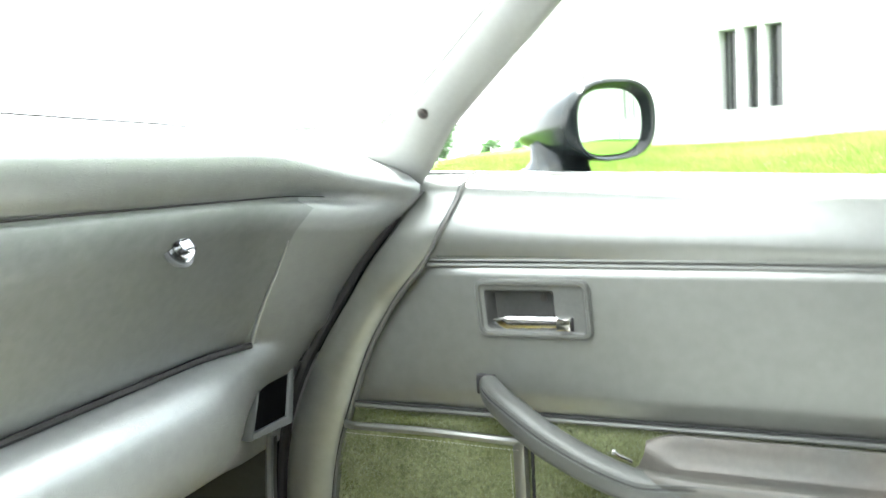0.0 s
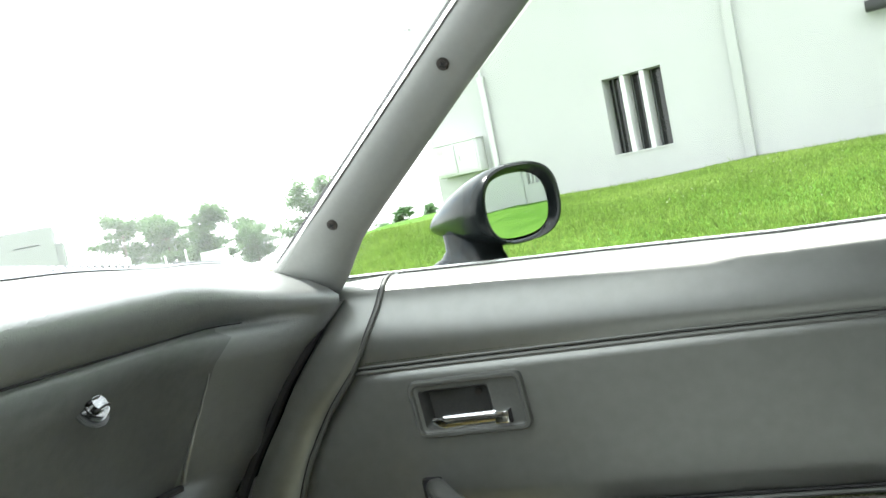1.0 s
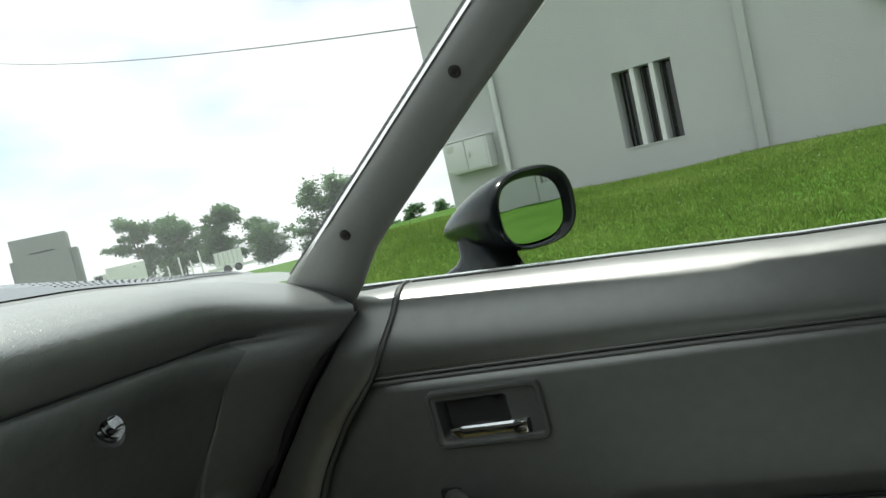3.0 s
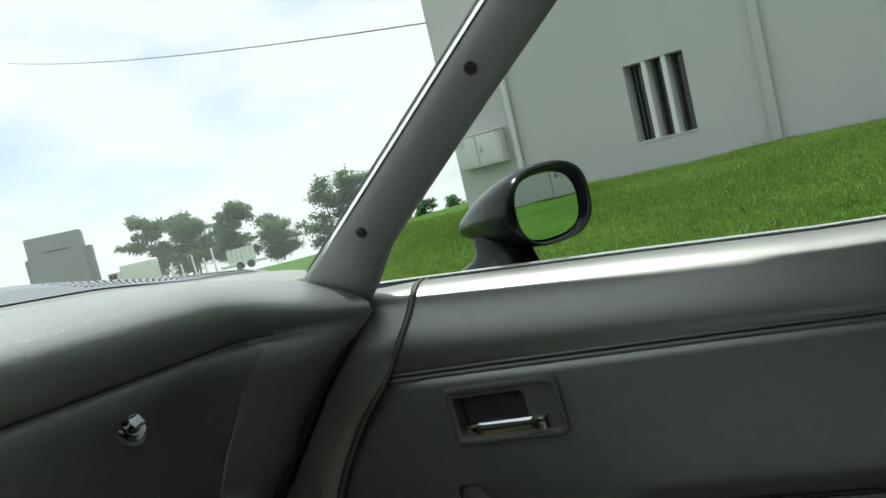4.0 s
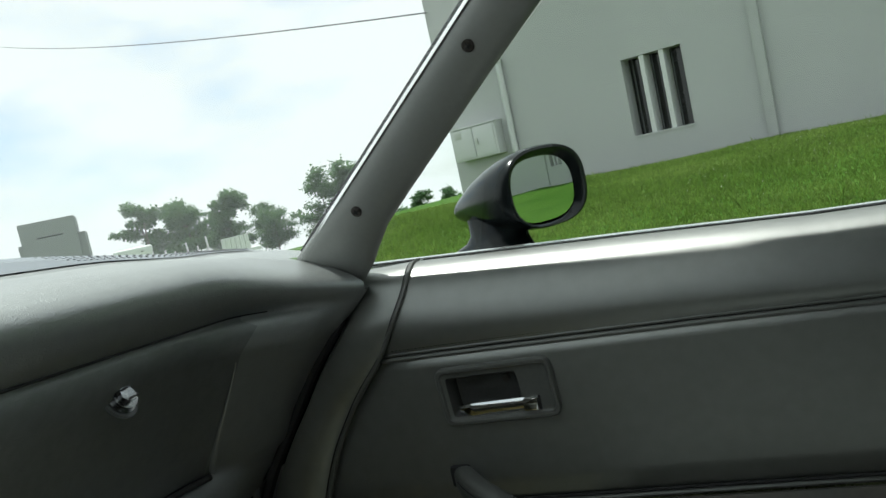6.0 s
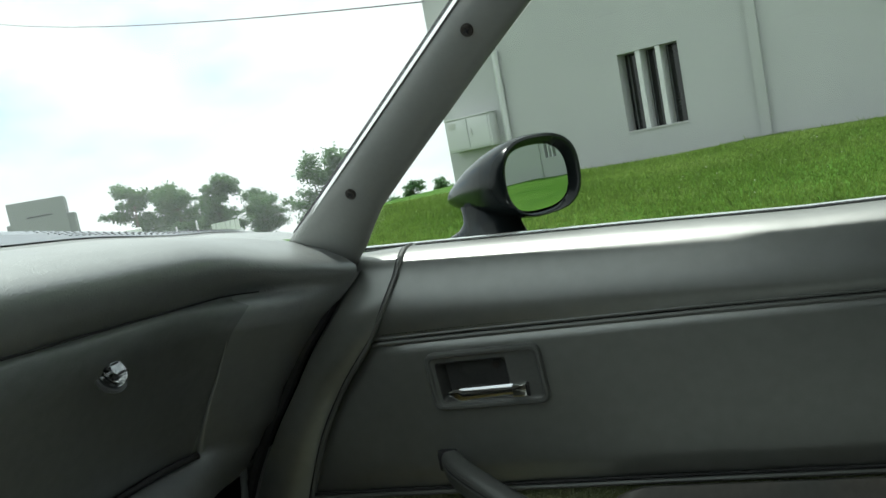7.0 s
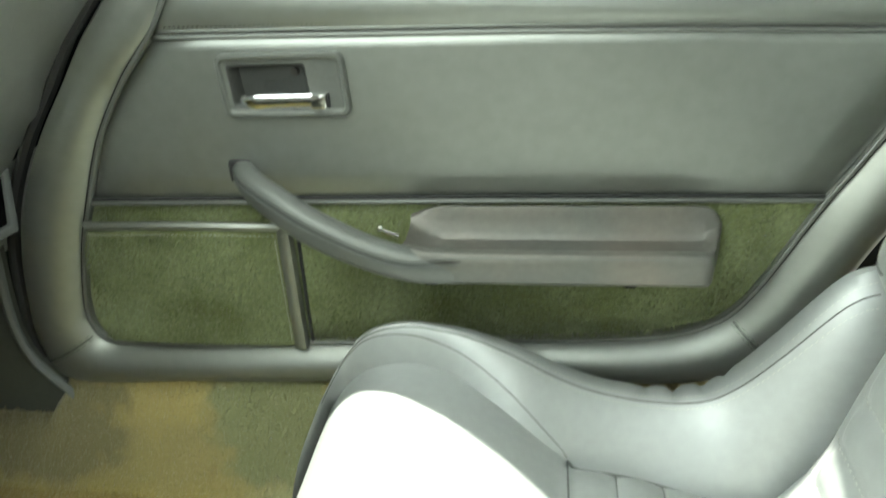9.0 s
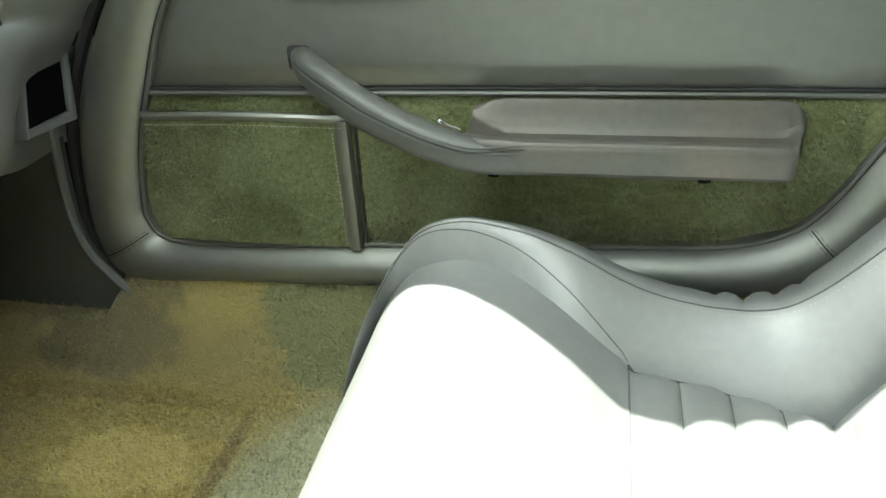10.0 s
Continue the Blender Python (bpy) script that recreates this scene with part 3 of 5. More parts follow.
def build_grass():
    """Blades on the lawn that the side window looks out on."""
    rng = np.random.default_rng(3)
    n = 430000
    y = 2.0 + 8.6 * rng.random(n) ** 1.35
    x = -6.5 + (12.5 + 0 * y) * rng.random(n)
    keep = (y < 10.22 - 0.305 * x) & (x > -1.15 * y + 0.2) & (x < 0.75 * y + 0.6)
    x, y = x[keep], y[keep]
    n = len(x)
    z = np.array([ground_z(a, b) for a, b in zip(x, y)]) - 0.012
    patch = np.sin(x * 2.1 + 1.3 * np.sin(y * 1.7)) * np.sin(y * 2.6 + 0.8 * np.sin(x * 2.3))
    h = (0.018 + 0.026 * rng.random(n)) * (1 + 0.3 * patch) * (1 + (rng.random(n) > 0.985) * 1.1)
    wide = 0.0011 + 0.0011 * rng.random(n) + 0.00028 * y
    a = rng.random(n) * 2 * np.pi
    lean = h * (0.2 + 0.7 * rng.random(n))
    b = rng.random(n) * 2 * np.pi
    root = np.stack([x, y, z], 1)
    side = np.stack([np.cos(a) * wide, np.sin(a) * wide, 0 * a], 1)
    tip = root + np.stack([np.cos(b) * lean, np.sin(b) * lean, h], 1)
    mid = root + np.stack([np.cos(b) * lean * 0.3, np.sin(b) * lean * 0.3, h * 0.62], 1)
    verts = np.stack([root - side, root + side, mid + side * 0.8, tip, mid - side * 0.8], 1).reshape(-1, 3)
    idx = np.arange(n)[:, None] * 5 + np.arange(5)[None]
    me = bpy.data.meshes.new("grass")
    me.from_pydata(verts.tolist(), [], idx.tolist())
    me.materials.append(BLADE)
    tagged(new("grass", me), "short mown green grass blades with brighter tufts", "grass", kind="stuff")


def build_clover():
    """Small pale flower heads scattered in drifts over the lawn."""
    rng = np.random.default_rng(21)
    verts, faces = [], []
    while len(faces) < 1000:
        y = 2.1 + 8.0 * rng.random()
        x = -4.5 + 9.5 * rng.random()
        if y > 10.1 - 0.305 * x or math.sin(1.3 * x + 0.5) * math.sin(0.9 * y + 1) < 0.5 * rng.random() - 0.1:
            continue
        z = ground_z(x, y) + 0.018 + 0.02 * rng.random()
        r = 0.0022 + 0.003 * rng.random()
        i = len(verts)
        verts += [(x - r, y, z), (x, y - r, z), (x + r, y, z), (x, y + r, z), (x, y, z + r * 1.3)]
        faces += [(i, i + 1, i + 4), (i + 1, i + 2, i + 4), (i + 2, i + 3, i + 4), (i + 3, i, i + 4)]
    me = bpy.data.meshes.new("clover")
    me.from_pydata(verts, [], faces)
    me.materials.append(CLOVER)
    tagged(new("clover", me), "tiny white clover heads dotted over the lawn", "flowers", kind="stuff")


def build_tree(name, at, tall, wide, seed, label, trunk_share=0.3, leaves=2600, leaf=1.0):
    rng = random.Random(seed)
    tree = thing(name, at, label, "tree", "distant trees")
    at = Vector(at)
    bm = bmesh.new()
    top = at + Vector((rng.uniform(-0.05, 0.05) * tall, 0, tall * 0.9))
    spine = curve_points([at, at.lerp(top, 0.4) + Vector((0.03 * tall, 0, 0)), at.lerp(top, 0.7), top], 10)
    tube(spine, tall * 0.017, 7, bm, tall * 0.004)
    clumps = []
    for k in range(20):
        f = trunk_share + (0.97 - trunk_share) * (k + rng.random()) / 20
        p = spine[min(9, int(f * 9.5))]
        a = rng.uniform(0, 6.283)
        g = (f - trunk_share) / (1 - trunk_share)
        r = wide * (0.35 + 0.65 * math.sin(math.pi * min(0.95, g * 0.7 + 0.22))) * rng.uniform(0.45, 1.15)
        q = p + Vector((math.cos(a) * r, math.sin(a) * r, tall * rng.uniform(0.02, 0.12)))
        tube(curve_points([p, p.lerp(q, 0.5) + Vector((0, 0, -0.02 * tall)), q], 5), tall * 0.008, 5, bm, tall * 0.002)
        for t, size in ((1.0, 0.24), (0.8, 0.27), (0.6, 0.28), (0.35, 0.27)):
            c = p.lerp(q, t) + Vector((rng.uniform(-0.12, 0.12), rng.uniform(-0.12, 0.12), rng.uniform(-0.08, 0.14))) * wide
            clumps.append((c, wide * size * rng.uniform(0.7, 1.15)))
    part("trunk", bm, BARK, tree)
    verts, faces = [], []
    for k in range(leaves):
        c, r = clumps[rng.randrange(len(clumps))]
        d = Vector((rng.gauss(0, 1), rng.gauss(0, 1), rng.gauss(0, 0.5)))
        d *= r * rng.uniform(0.1, 1.25) / max(d.length, 1e-6)
        s = leaf * tall * rng.uniform(0.008, 0.018)
        e = Matrix.LocRotScale(c + d, Euler((rng.uniform(-0.9, 0.9), rng.uniform(-0.9, 0.9), rng.uniform(0, 6.28))), (s, s, s))
        i = len(verts)
        for co in ((-1.1, 0, 0), (-0.2, 0.7, 0.15), (1.1, 0, 0), (0.1, -0.7, 0.15)):
            verts.append(e @ Vector(co) - at)
        faces.append((i, i + 1, i + 2, i + 3))
    me = bpy.data.meshes.new("crown")
    me.from_pydata([tuple(v) for v in verts], [], faces)
    me.materials.append(LEAF)
    crown = new("crown", me)
    crown.parent = tree
    return tree


def build_distance():
    for k, (x, y, z, tall, wide, tr) in enumerate((
            (-85.3, 100, -3.2, 11.6, 3.7, 0.2), (-79.6, 102, -3.2, 10.6, 4.0, 0.15), (-76.0, 99, -3.4, 9.8, 3.8, 0.15),
            (-68.8, 100, -3.6, 10.5, 3.7, 0.25), (-63.5, 101, -3.8, 6.9, 3.3, 0.1), (-60.3, 98, -3.8, 6.0, 3.2, 0.1), (-72.5, 104, -3.6, 6.4, 3.6, 0.1),
            (-52.4, 100, -5.2, 10.8, 4.6, 0.0), (-48.9, 103, -5.2, 12.2, 5.2, 0.0))):
        build_tree("tree", (x, y, z), tall, wide, 11 + k, "tall leafy green deciduous tree far across the lot", 0.05 + tr * 0.6, 11000, 1.45)
    for k, (x, y, z, tall, wide) in enumerate(((-22.0, 58, -1.9, 2.6, 1.25), (-20.4, 60, -1.9, 2.3, 1.3), (-25.2, 62, -2.2, 1.7, 1.4))):
        build_tree("bush", (x, y, z), tall, wide, 40 + k, "rounded dark green bush beyond the lawn", 0.0, 4200, 2.4)
    far = thing("warehouse", (-62, 62, -1.8), "plain grey metal-clad warehouse with a lower wing", "building")
    tilt = Matrix.Translation((-62, 62, 0)) @ Matrix.Rotation(radians(42), 4, "Z")
    part("wall", block((-4.4, 0, -3.4), (0.85, 6, 5.6), 0.02, m=tilt), FAR_WALL, far, smooth=False)
    part("wing", block((0.85, 0.6, -3.4), (1.55, 6, 3.8), 0.02, m=tilt), FAR_WALL, far, smooth=False)
    part("wing", block((-4.8, 0.6, -3.4), (-4.4, 6, 3.5), 0.02, m=tilt), FAR_WALL, far, smooth=False)
    part("slot_window", block((-2.85, -0.06, 3.86), (-0.45, -0.01, 4.0), 0.01, m=tilt), BLACK, far, smooth=False)
    truck = thing("box_truck", (-77, 87, -4.0), "white box truck with a rounded roof parked far off", "truck")
    tilt = Matrix.Translation((-76.6, 87, -0.25)) @ Matrix.Rotation(radians(42), 4, "Z")
    part("body", block((-2.6, 0, -3.0), (2.6, 2.3, 1.25), 0.35, m=tilt, segments=4), TRUCK_W, truck)
    part("cab", block((-4.3, 0.1, -3.1), (-2.65, 2.2, 0.55), 0.3, m=tilt, segments=3), TRUCK_W, truck)
    part("window", block((-4.1, 0.05, -0.5), (-3.1, 0.11, 0.2), 0.02, m=tilt), DARK_PANE, truck)
    part("marker_lamp", block((1.0, -0.04, 0.45), (1.35, 0.0, 0.6), 0.01, m=tilt), SCREW, truck)
    for a in (-3.5, 1.5):
        part("wheel", disc(tilt @ Vector((a, 0.05, -3.45)), tilt.to_3x3() @ Vector((0, 1, 0)), 0.5, 0.25), RUBBER, truck)
    trailer = thing("trailer", (-41, 60, -2.0), "white slatted stake trailer parked beside the trees", "trailer")
    tilt = Matrix.Translation((-41.0, 60, 0)) @ Matrix.Rotation(radians(42), 4, "Z")
    part("bed", block((-2.0, 0, -1.6), (2.0, 2.0, -1.3), 0.03, m=tilt), TRUCK_W, trailer)
    for k in range(6):
        a = -1.45 + k * 0.42
        part("board", block((a, -0.04, -1.29), (a + 0.39, 0.0, 0.02 + 0.012 * k), 0.01, m=tilt), TRUCK_W, trailer, smooth=False)
    for k in range(2):
        part("wheel", disc(tilt @ Vector((-0.5 + k, -0.05, -1.6)), tilt.to_3x3() @ Vector((0, 1, 0)), 0.36, 0.2), RUBBER, trailer)
    for x, h in ((-44.2, 0.6), (-45.3, -0.1), (-46.5, 0.4), (-47.9, -0.2), (-49.0, 0.1)):
        post = tube([(x, 60, -2.2), (x - 0.05, 60, -0.8), (x - 0.1, 60, h)], 0.09, 8)
        solo("post", post, TRUCK_W, "white wooden post standing by the trailer", "post", "white posts")
    pole = thing("utility_pole", (-80.5, 95, -2.6), "thin grey wooden utility pole among the trees", "pole")
    part("shaft", tube([(-80.5, 95, -3.4), (-80.45, 95, 1), (-80.4, 95, 4.4)], 0.12, 8, None, 0.08), WOOD, pole)
    part("crossarm", block((-81.0, 94.97, 3.95), (-79.8, 95.03, 4.05), 0.01), WOOD, pole)
    a, b = Vector((-3.36, 11.25, 3.43)), Vector((-27.0, 26.2, 10.50))
    pts = []
    for k in range(25):
        f = k / 24
        pts.append(a.lerp(b, f) - Vector((0, 0, 0.95 * f * (1 - f))))
    solo("overhead_cable", tube(pts, 0.012, 6), CABLE, "black overhead service cable running to the building", "cable")


# ---- the car: shell ----
SILL_X = [-0.22, -0.184, -0.065, 0.123, 0.296, 0.402, 0.487, 0.56, 0.64, 0.72]
SILL_Z = [0.836, 0.834, 0.827, 0.8165, 0.8055, 0.802, 0.8045, 0.822, 0.848, 0.856]


def sill_z(x):
    return lerp(SILL_X, SILL_Z, x)


RAIL_IN = 0.615               # inner edge of the roof rail over the door


def build_shell():
    # rear bulkhead, driver's side, far door skin and roof close the cabin
    bm = block((0.92, -0.72, 0.15), (0.96, 0.74, 1.182), 0.01)
    solo("wall_rear", bm, HEADLINER, "plain grey bulkhead behind the seat", "wall", kind="structure")
    # this side is out of view; closed high and dark to lower the fill light
    bm = block((-0.15, -0.76, 0.15), (0.96, -0.72, 1.186), 0.01)
    block((-1.2, -0.76, 0.15), (-0.15, -0.72, 0.82), 0.01, bm)
    solo("wall_driver_side", bm, KICK, "plain dark cabin side, added unseen to cut fill light", "wall", kind="structure")
    bm = block((-1.24, -0.76, 0.15), (-1.2, 0.74, 0.8), 0.01)
    solo("wall_front", bm, KICK, "dark firewall at the end of the footwell", "wall", kind="structure")
    rows = []
    for x in (-1.19, -0.9, -0.6, -0.3, 0.0, 0.3, 0.6, 0.915):
        top = 0.46 + 0.05 * smooth(-0.1, -0.7, x)
        rows.append([(x, y, z) for y, z in ((-0.20, 0.19), (-0.185, top - 0.04), (-0.165, top - 0.008), (-0.13, top), (-0.02, top), (0.015, top - 0.008), (0.035, top - 0.04), (0.05, 0.19))])
    solo("tunnel", sheet(rows, closed=True, caps=True), KICK, "dark vinyl tunnel between the two footwells", "console", kind="structure")
    solo("cowl", block((-1.26, -0.78, 0.775), (-0.90, 0.80, 0.80), 0.008), BLACK_PAINT, "glossy black body panel ahead of the windshield", "car body", kind="structure")
    # out of view; edges and overhang are set by the shade wanted below
    roof = thing("car_roof", (0.4, 0, 1.14), "unseen car roof with grey lining, added to shape the sunlight", "roof")
    part("header", block((0.295, -0.60, 1.195), (0.345, RAIL_IN - 0.001, 1.225), 0.012), HEADLINER, roof)
    rows = [[(x, a, 1.19), (x, b, 1.185), (x, b, 1.215), (x, a, 1.222)] for x, a, b in ((0.12, 0.66, 0.762), (0.18, 0.64, 0.767), (0.24, RAIL_IN, 0.768), (0.40, RAIL_IN, 0.768), (0.72, RAIL_IN, 0.768))]
    part("side_rail", sheet(rows, closed=True, caps=True), HEADLINER, roof)
    part("driver_panel", block((0.345, -0.74, 1.19), (0.72, -0.07, 1.225), 0.012), HEADLINER, roof)
    part("centre_bar", block((0.345, -0.07, 1.19), (0.72, 0.09, 1.235), 0.012), HEADLINER, roof)
    part("roof_glass", block((0.345, 0.09, 1.205), (0.66, RAIL_IN, 1.211), 0.001), ROOF_GLASS, roof, "near-black roof glass, added unseen to dim the cabin")
    part("rear_panel", block((0.66, -0.74, 1.186), (0.98, RAIL_IN, 1.225), 0.012), HEADLINER, roof)
    post = thing("rear_pillar", (0.72, 0.72, 0.86), "grey trimmed rear roof pillar", "pillar")
    rows = [[(0.70, 0.76, 0.80), (0.70, 0.70, 0.80), (0.96, 0.70, 0.80), (0.96, 0.76, 0.80)],
            [(0.76, 0.66, 1.185), (0.76, 0.59, 1.185), (0.97, 0.59, 1.185), (0.97, 0.66, 1.185)]]
    part("trim", sheet(rows, closed=True, caps=True), HEADLINER, post)
    # floor: footwell, side ramp up to the door sill, and the tunnel side
    ys = [-0.70, -0.4, -0.1, -0.04, 0.0, 0.05, 0.15, 0.3, 0.45, 0.55, 0.60, 0.625, 0.645, 0.66, 0.675, 0.69, 0.72, 0.735]
    zs = [0.20, 0.20, 0.21, 0.34, 0.36, 0.21, 0.2, 0.198, 0.2, 0.2, 0.2, 0.205, 0.225, 0.262, 0.305, 0.325, 0.33, 0.33]
    rows = []
    for i in range(70):
        x = -1.2 + 2.12 * i / 69
        lift = 0.22 * smooth(-0.62, -1.15, x)
        door_foot = smooth(-0.385, -0.34, x)
        rows.append([(x, y, max(min(z, 0.27 + 0.2 * door_foot) if y > 0.6 else z, 0.2 + lift) + 0.006 * noise.noise(Vector((x * 6, y * 7, 2)))) for y, z in zip(ys, zs)])
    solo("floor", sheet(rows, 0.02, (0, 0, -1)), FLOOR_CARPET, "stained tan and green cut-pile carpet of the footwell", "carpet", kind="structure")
    # footwell side panel below the dashboard
    side = thing("kick_panel", (-0.7, 0.69, 0.25), "dark grey carpeted kick panel beside the footwell", "panel")
    rows = []
    for j in range(14):
        z = 0.262 + 0.28 * (j / 13) ** 1.4
        x1 = lerp([0.262, 0.268, 0.276, 0.288, 0.305, 0.325, 0.35, 0.39, 0.44, 0.50, 0.55], [-0.400, -0.376, -0.364, -0.358, -0.359, -0.374, -0.398, -0.412, -0.411, -0.402, -0.396], z)
        r = []
        for k in range(16):
            g = k / 15
            x = -1.2 + (x1 + 1.2) * g
            r.append((x, 0.690 - 0.014 * math.sin(math.pi * smooth(0.75, 1.3, g)) + 0.004 * smooth(0.97, 1.0, g), z - 0.010 * (1 - j / 13) + 0.02 * (g - 1) * (1 - j / 13)))
        rows.append(r)
    part("panel", sheet(rows, 0.016), KICK, side)
    rim = [Vector(q) - Vector((0, 0.001, 0)) for q in rows[0]] + [Vector(r[-1]) - Vector((0, 0.001, 0)) for r in rows[1:7]]
    part("binding", tube(rim, 0.0034, 8), RUBBER, side, "dark bound edge")
    part("bead", tube([Vector(r[-1]) + Vector((0.001, -0.002, 0)) for r in rows[2:14]], 0.0055, 8), PLASTIC, side, "grey plastic edge bead")
    # outer skin of the door and the bright strip below the glass
    rows = []
    for k in range(24):
        x = -1.1 + 1.9 * k / 23
        z = sill_z(x)
        rows.append([(x, y, z + dz) for y, dz in ((0.775, -0.016), (0.80, -0.018), (0.84, -0.03), (0.885, -0.07), (0.91, -0.16), (0.915, -0.35), (0.88, -0.55))])
    solo("door_skin", sheet(rows, -0.004), BLACK_PAINT, "glossy black painted outer door skin", "car body", kind="structure")


def build_pillar():
    a = Vector((0.7789, -0.2777, 0.5624))
    n = Vector((-0.0406, -0.9171, -0.3967))
    w = Vector((0.6259, 0.2861, -0.7255))
    o = Vector((-0.139, 0.669, 0.903))
    post = thing("windshield_pillar", o - 0.1 * a, "grey painted windshield pillar trim with two screws", "pillar")
    # the unseen upper pillar is bent outward to place its shadow on the seat
    def bend(s):
        return Vector((0, 0.62 * max(0.0, s - 0.335), 0))

    def row(s):
        flare = smooth(0.02, -0.09, s)
        l, r = -0.021 - 0.004 * flare, 0.034 + 0.017 * flare - 0.004 * smooth(0, 0.25, s)
        shape = ((l, -0.035), (l - 0.001, -0.006), (l + 0.003, -0.001), (l + 0.012, 0.0015), ((l + r) / 2, 0.003), (r - 0.012, 0.0), (r - 0.004, -0.004), (r - 0.0005, -0.010), (r - 0.008, -0.035))
        return [o + a * (s + 0.2 * (c - 0.01) * flare) + w * c + n * d + bend(s) for c, d in shape]
    part("trim", sheet([row(s) for s in (-0.115, -0.09, -0.06, -0.03, 0, 0.05, 0.1, 0.2, 0.335, 0.37, 0.42, 0.47, 0.535)], closed=True, caps=True), PILLAR, post)

    def strip(c0, c1, d0, d1, name, material, label):
        rows = [[o + a * s + bend(s) + w * c + n * d for c, d in ((c0, d0), (c1, d0), (c1, d1), (c0, d1))] for s in (-0.1, 0, 0.24, 0.335, 0.4, 0.535)]
        part(name, sheet(rows, closed=True, caps=True), material, post, label)
    # outer post, its hidden depth stretched along the sun's slope to shade the door
    rows = []
    for s in (-0.1, -0.05, 0, 0.1, 0.15, 0.2, 0.335, 0.45, 0.535):
        p = o + a * s + bend(s)
        q = p - n * 0.036
        away = Vector((-0.27, 0.94, 0.14))
        reach = (min(0.768, 0.713 + 0.130 * (q.z - 0.81)) - q.y) / away.y
        rows.append([q - w * 0.010, q + w * 0.018, q + away * reach + w * 0.012, q + away * reach + w * 0.002])
    part("post", sheet(rows, closed=True, caps=True), BLACK_PAINT, post, "black outer pillar, deepened unseen to block sun")
    rows = [[o + a * s + bend(s) + w * c + n * d for c, d in ((-0.0218, -0.03), (-0.0218, -0.0020), (-0.0250, -0.009), (-0.0250, -0.03))] for s in (-0.1, 0, 0.24, 0.335, 0.4, 0.535)]
    part("reveal_strip", sheet(rows, closed=True, caps=True), PALE_TRIM, post, "metal edge strip, sky reflection put into its pale colour")
    strip(-0.0280, -0.0252, -0.03, -0.011, "gasket", RUBBER, "black rubber gasket")
    strip(0.0215, 0.0285, -0.036, -0.018, "door_seal", RUBBER, "black rubber door seal")
    for s in (0.0, 0.2195):
        hub = part("screw", disc(o + a * s + n * 0.003, n, 0.0060, 0.004, 20, 0.0014), SCREW, post, "dark cross-head screw")
        for ang in (20, 110):
            d = (a * math.cos(radians(ang)) + w * math.sin(radians(ang)))
            part("slot", tube([o + a * s + n * 0.005 - d * 0.003, o + a * s + n * 0.005 + d * 0.003], 0.0009, 5), RUBBER, hub)


def build_glass():
    # windshield
    rows = []
    for k in range(7):
        f = k / 6
        r = []
        for j in range(25):
            g = j / 24
            y = (-0.70 + 1.40 * g) * (1 - 0.16 * f)
            bow = 0.55 * (1 - abs(2 * g - 1) ** 3.5) * (1 - 0.95 * f)
            r.append((-0.235 + 0.535 * f - bow, y, 0.845 + 0.355 * f + 0.02 * (1 - (2 * g - 1) ** 2) * f))
        rows.append(r)
    shield = thing("windshield", (-0.6, 0, 0.85), "curved clear windshield glass with a dark gasket", "windshield")
    part("glass", sheet(rows, 0.005, (-0.6, 0, 0.8)), SHIELD, shield)
    part("gasket", tube([Vector(q) for q in rows[-1]], 0.006, 8), RUBBER, shield, "black rubber gasket")
    # door glass, raised
    rows = []
    for k in range(10):
        f = k / 9
        z = 0.79 + 0.41 * f
        y = 0.758 - 0.03 * f - 0.07 * f * f
        x0 = -0.272 + (z - 0.80) * 1.36
        rows.append([(x0 + (0.70 - x0) * j / 8, y, z) for j in range(9)])
    g = solo("door_window", sheet(rows, 0.004), GLASS, "raised frameless side window glass", "window")
    g.visible_shadow = False


# ---- the passenger door ----
D_Y = 0.70                                  # the face of the door panel
IN_EDGE = [(-0.120, 0.822), (-0.135, 0.78), (-0.165, 0.735), (-0.215, 0.679), (-0.248, 0.629), (-0.278, 0.563), (-0.303, 0.50), (-0.320, 0.434), (-0.322, 0.398),
           (-0.298, 0.373), (-0.20, 0.371), (-0.06, 0.379), (0.205, 0.390), (0.33, 0.398), (0.39, 0.416), (0.428, 0.456), (0.477, 0.55), (0.504, 0.596), (0.534, 0.648), (0.565, 0.70), (0.60, 0.765)]
OUT_EDGE = [(-0.165, 0.830), (-0.195, 0.79), (-0.232, 0.75), (-0.279, 0.692), (-0.322, 0.635), (-0.358, 0.575), (-0.383, 0.515), (-0.397, 0.447), (-0.402, 0.372),
            (-0.372, 0.314), (-0.22, 0.318), (-0.06, 0.323), (0.205, 0.333), (0.36, 0.336), (0.44, 0.358), (0.49, 0.41), (0.545, 0.52), (0.575, 0.565), (0.605, 0.62), (0.64, 0.68), (0.675, 0.745)]
# where the roll runs up over the top of the door: y, z, inner x, outer x
ROLL_TOP = [(0.770, 0.812, -0.121, -0.200), (0.764, 0.829, -0.121, -0.200), (0.750, 0.830, -0.121, -0.198), (0.738, 0.829, -0.1205, -0.195), (0.726, 0.825, -0.120, -0.190),
            (0.715, 0.818, -0.1205, -0.185), (0.706, 0.806, -0.123, -0.187), (0.6975, 0.790, -0.130, -0.196), (0.6925, 0.774, -0.139, -0.209), (0.692, 0.755, -0.151, -0.227),
            (0.693, 0.735, -0.165, -0.246), (0.696, 0.707, -0.191, -0.268)]
FRONT = [p for p in IN_EDGE[:9]][::-1]
REAR = IN_EDGE[12:]


def front_x(z):
    return lerp([p[1] for p in FRONT], [p[0] for p in FRONT], z)


def rear_x(z):
    return lerp([p[1] for p in REAR], [p[0] for p in REAR], z)


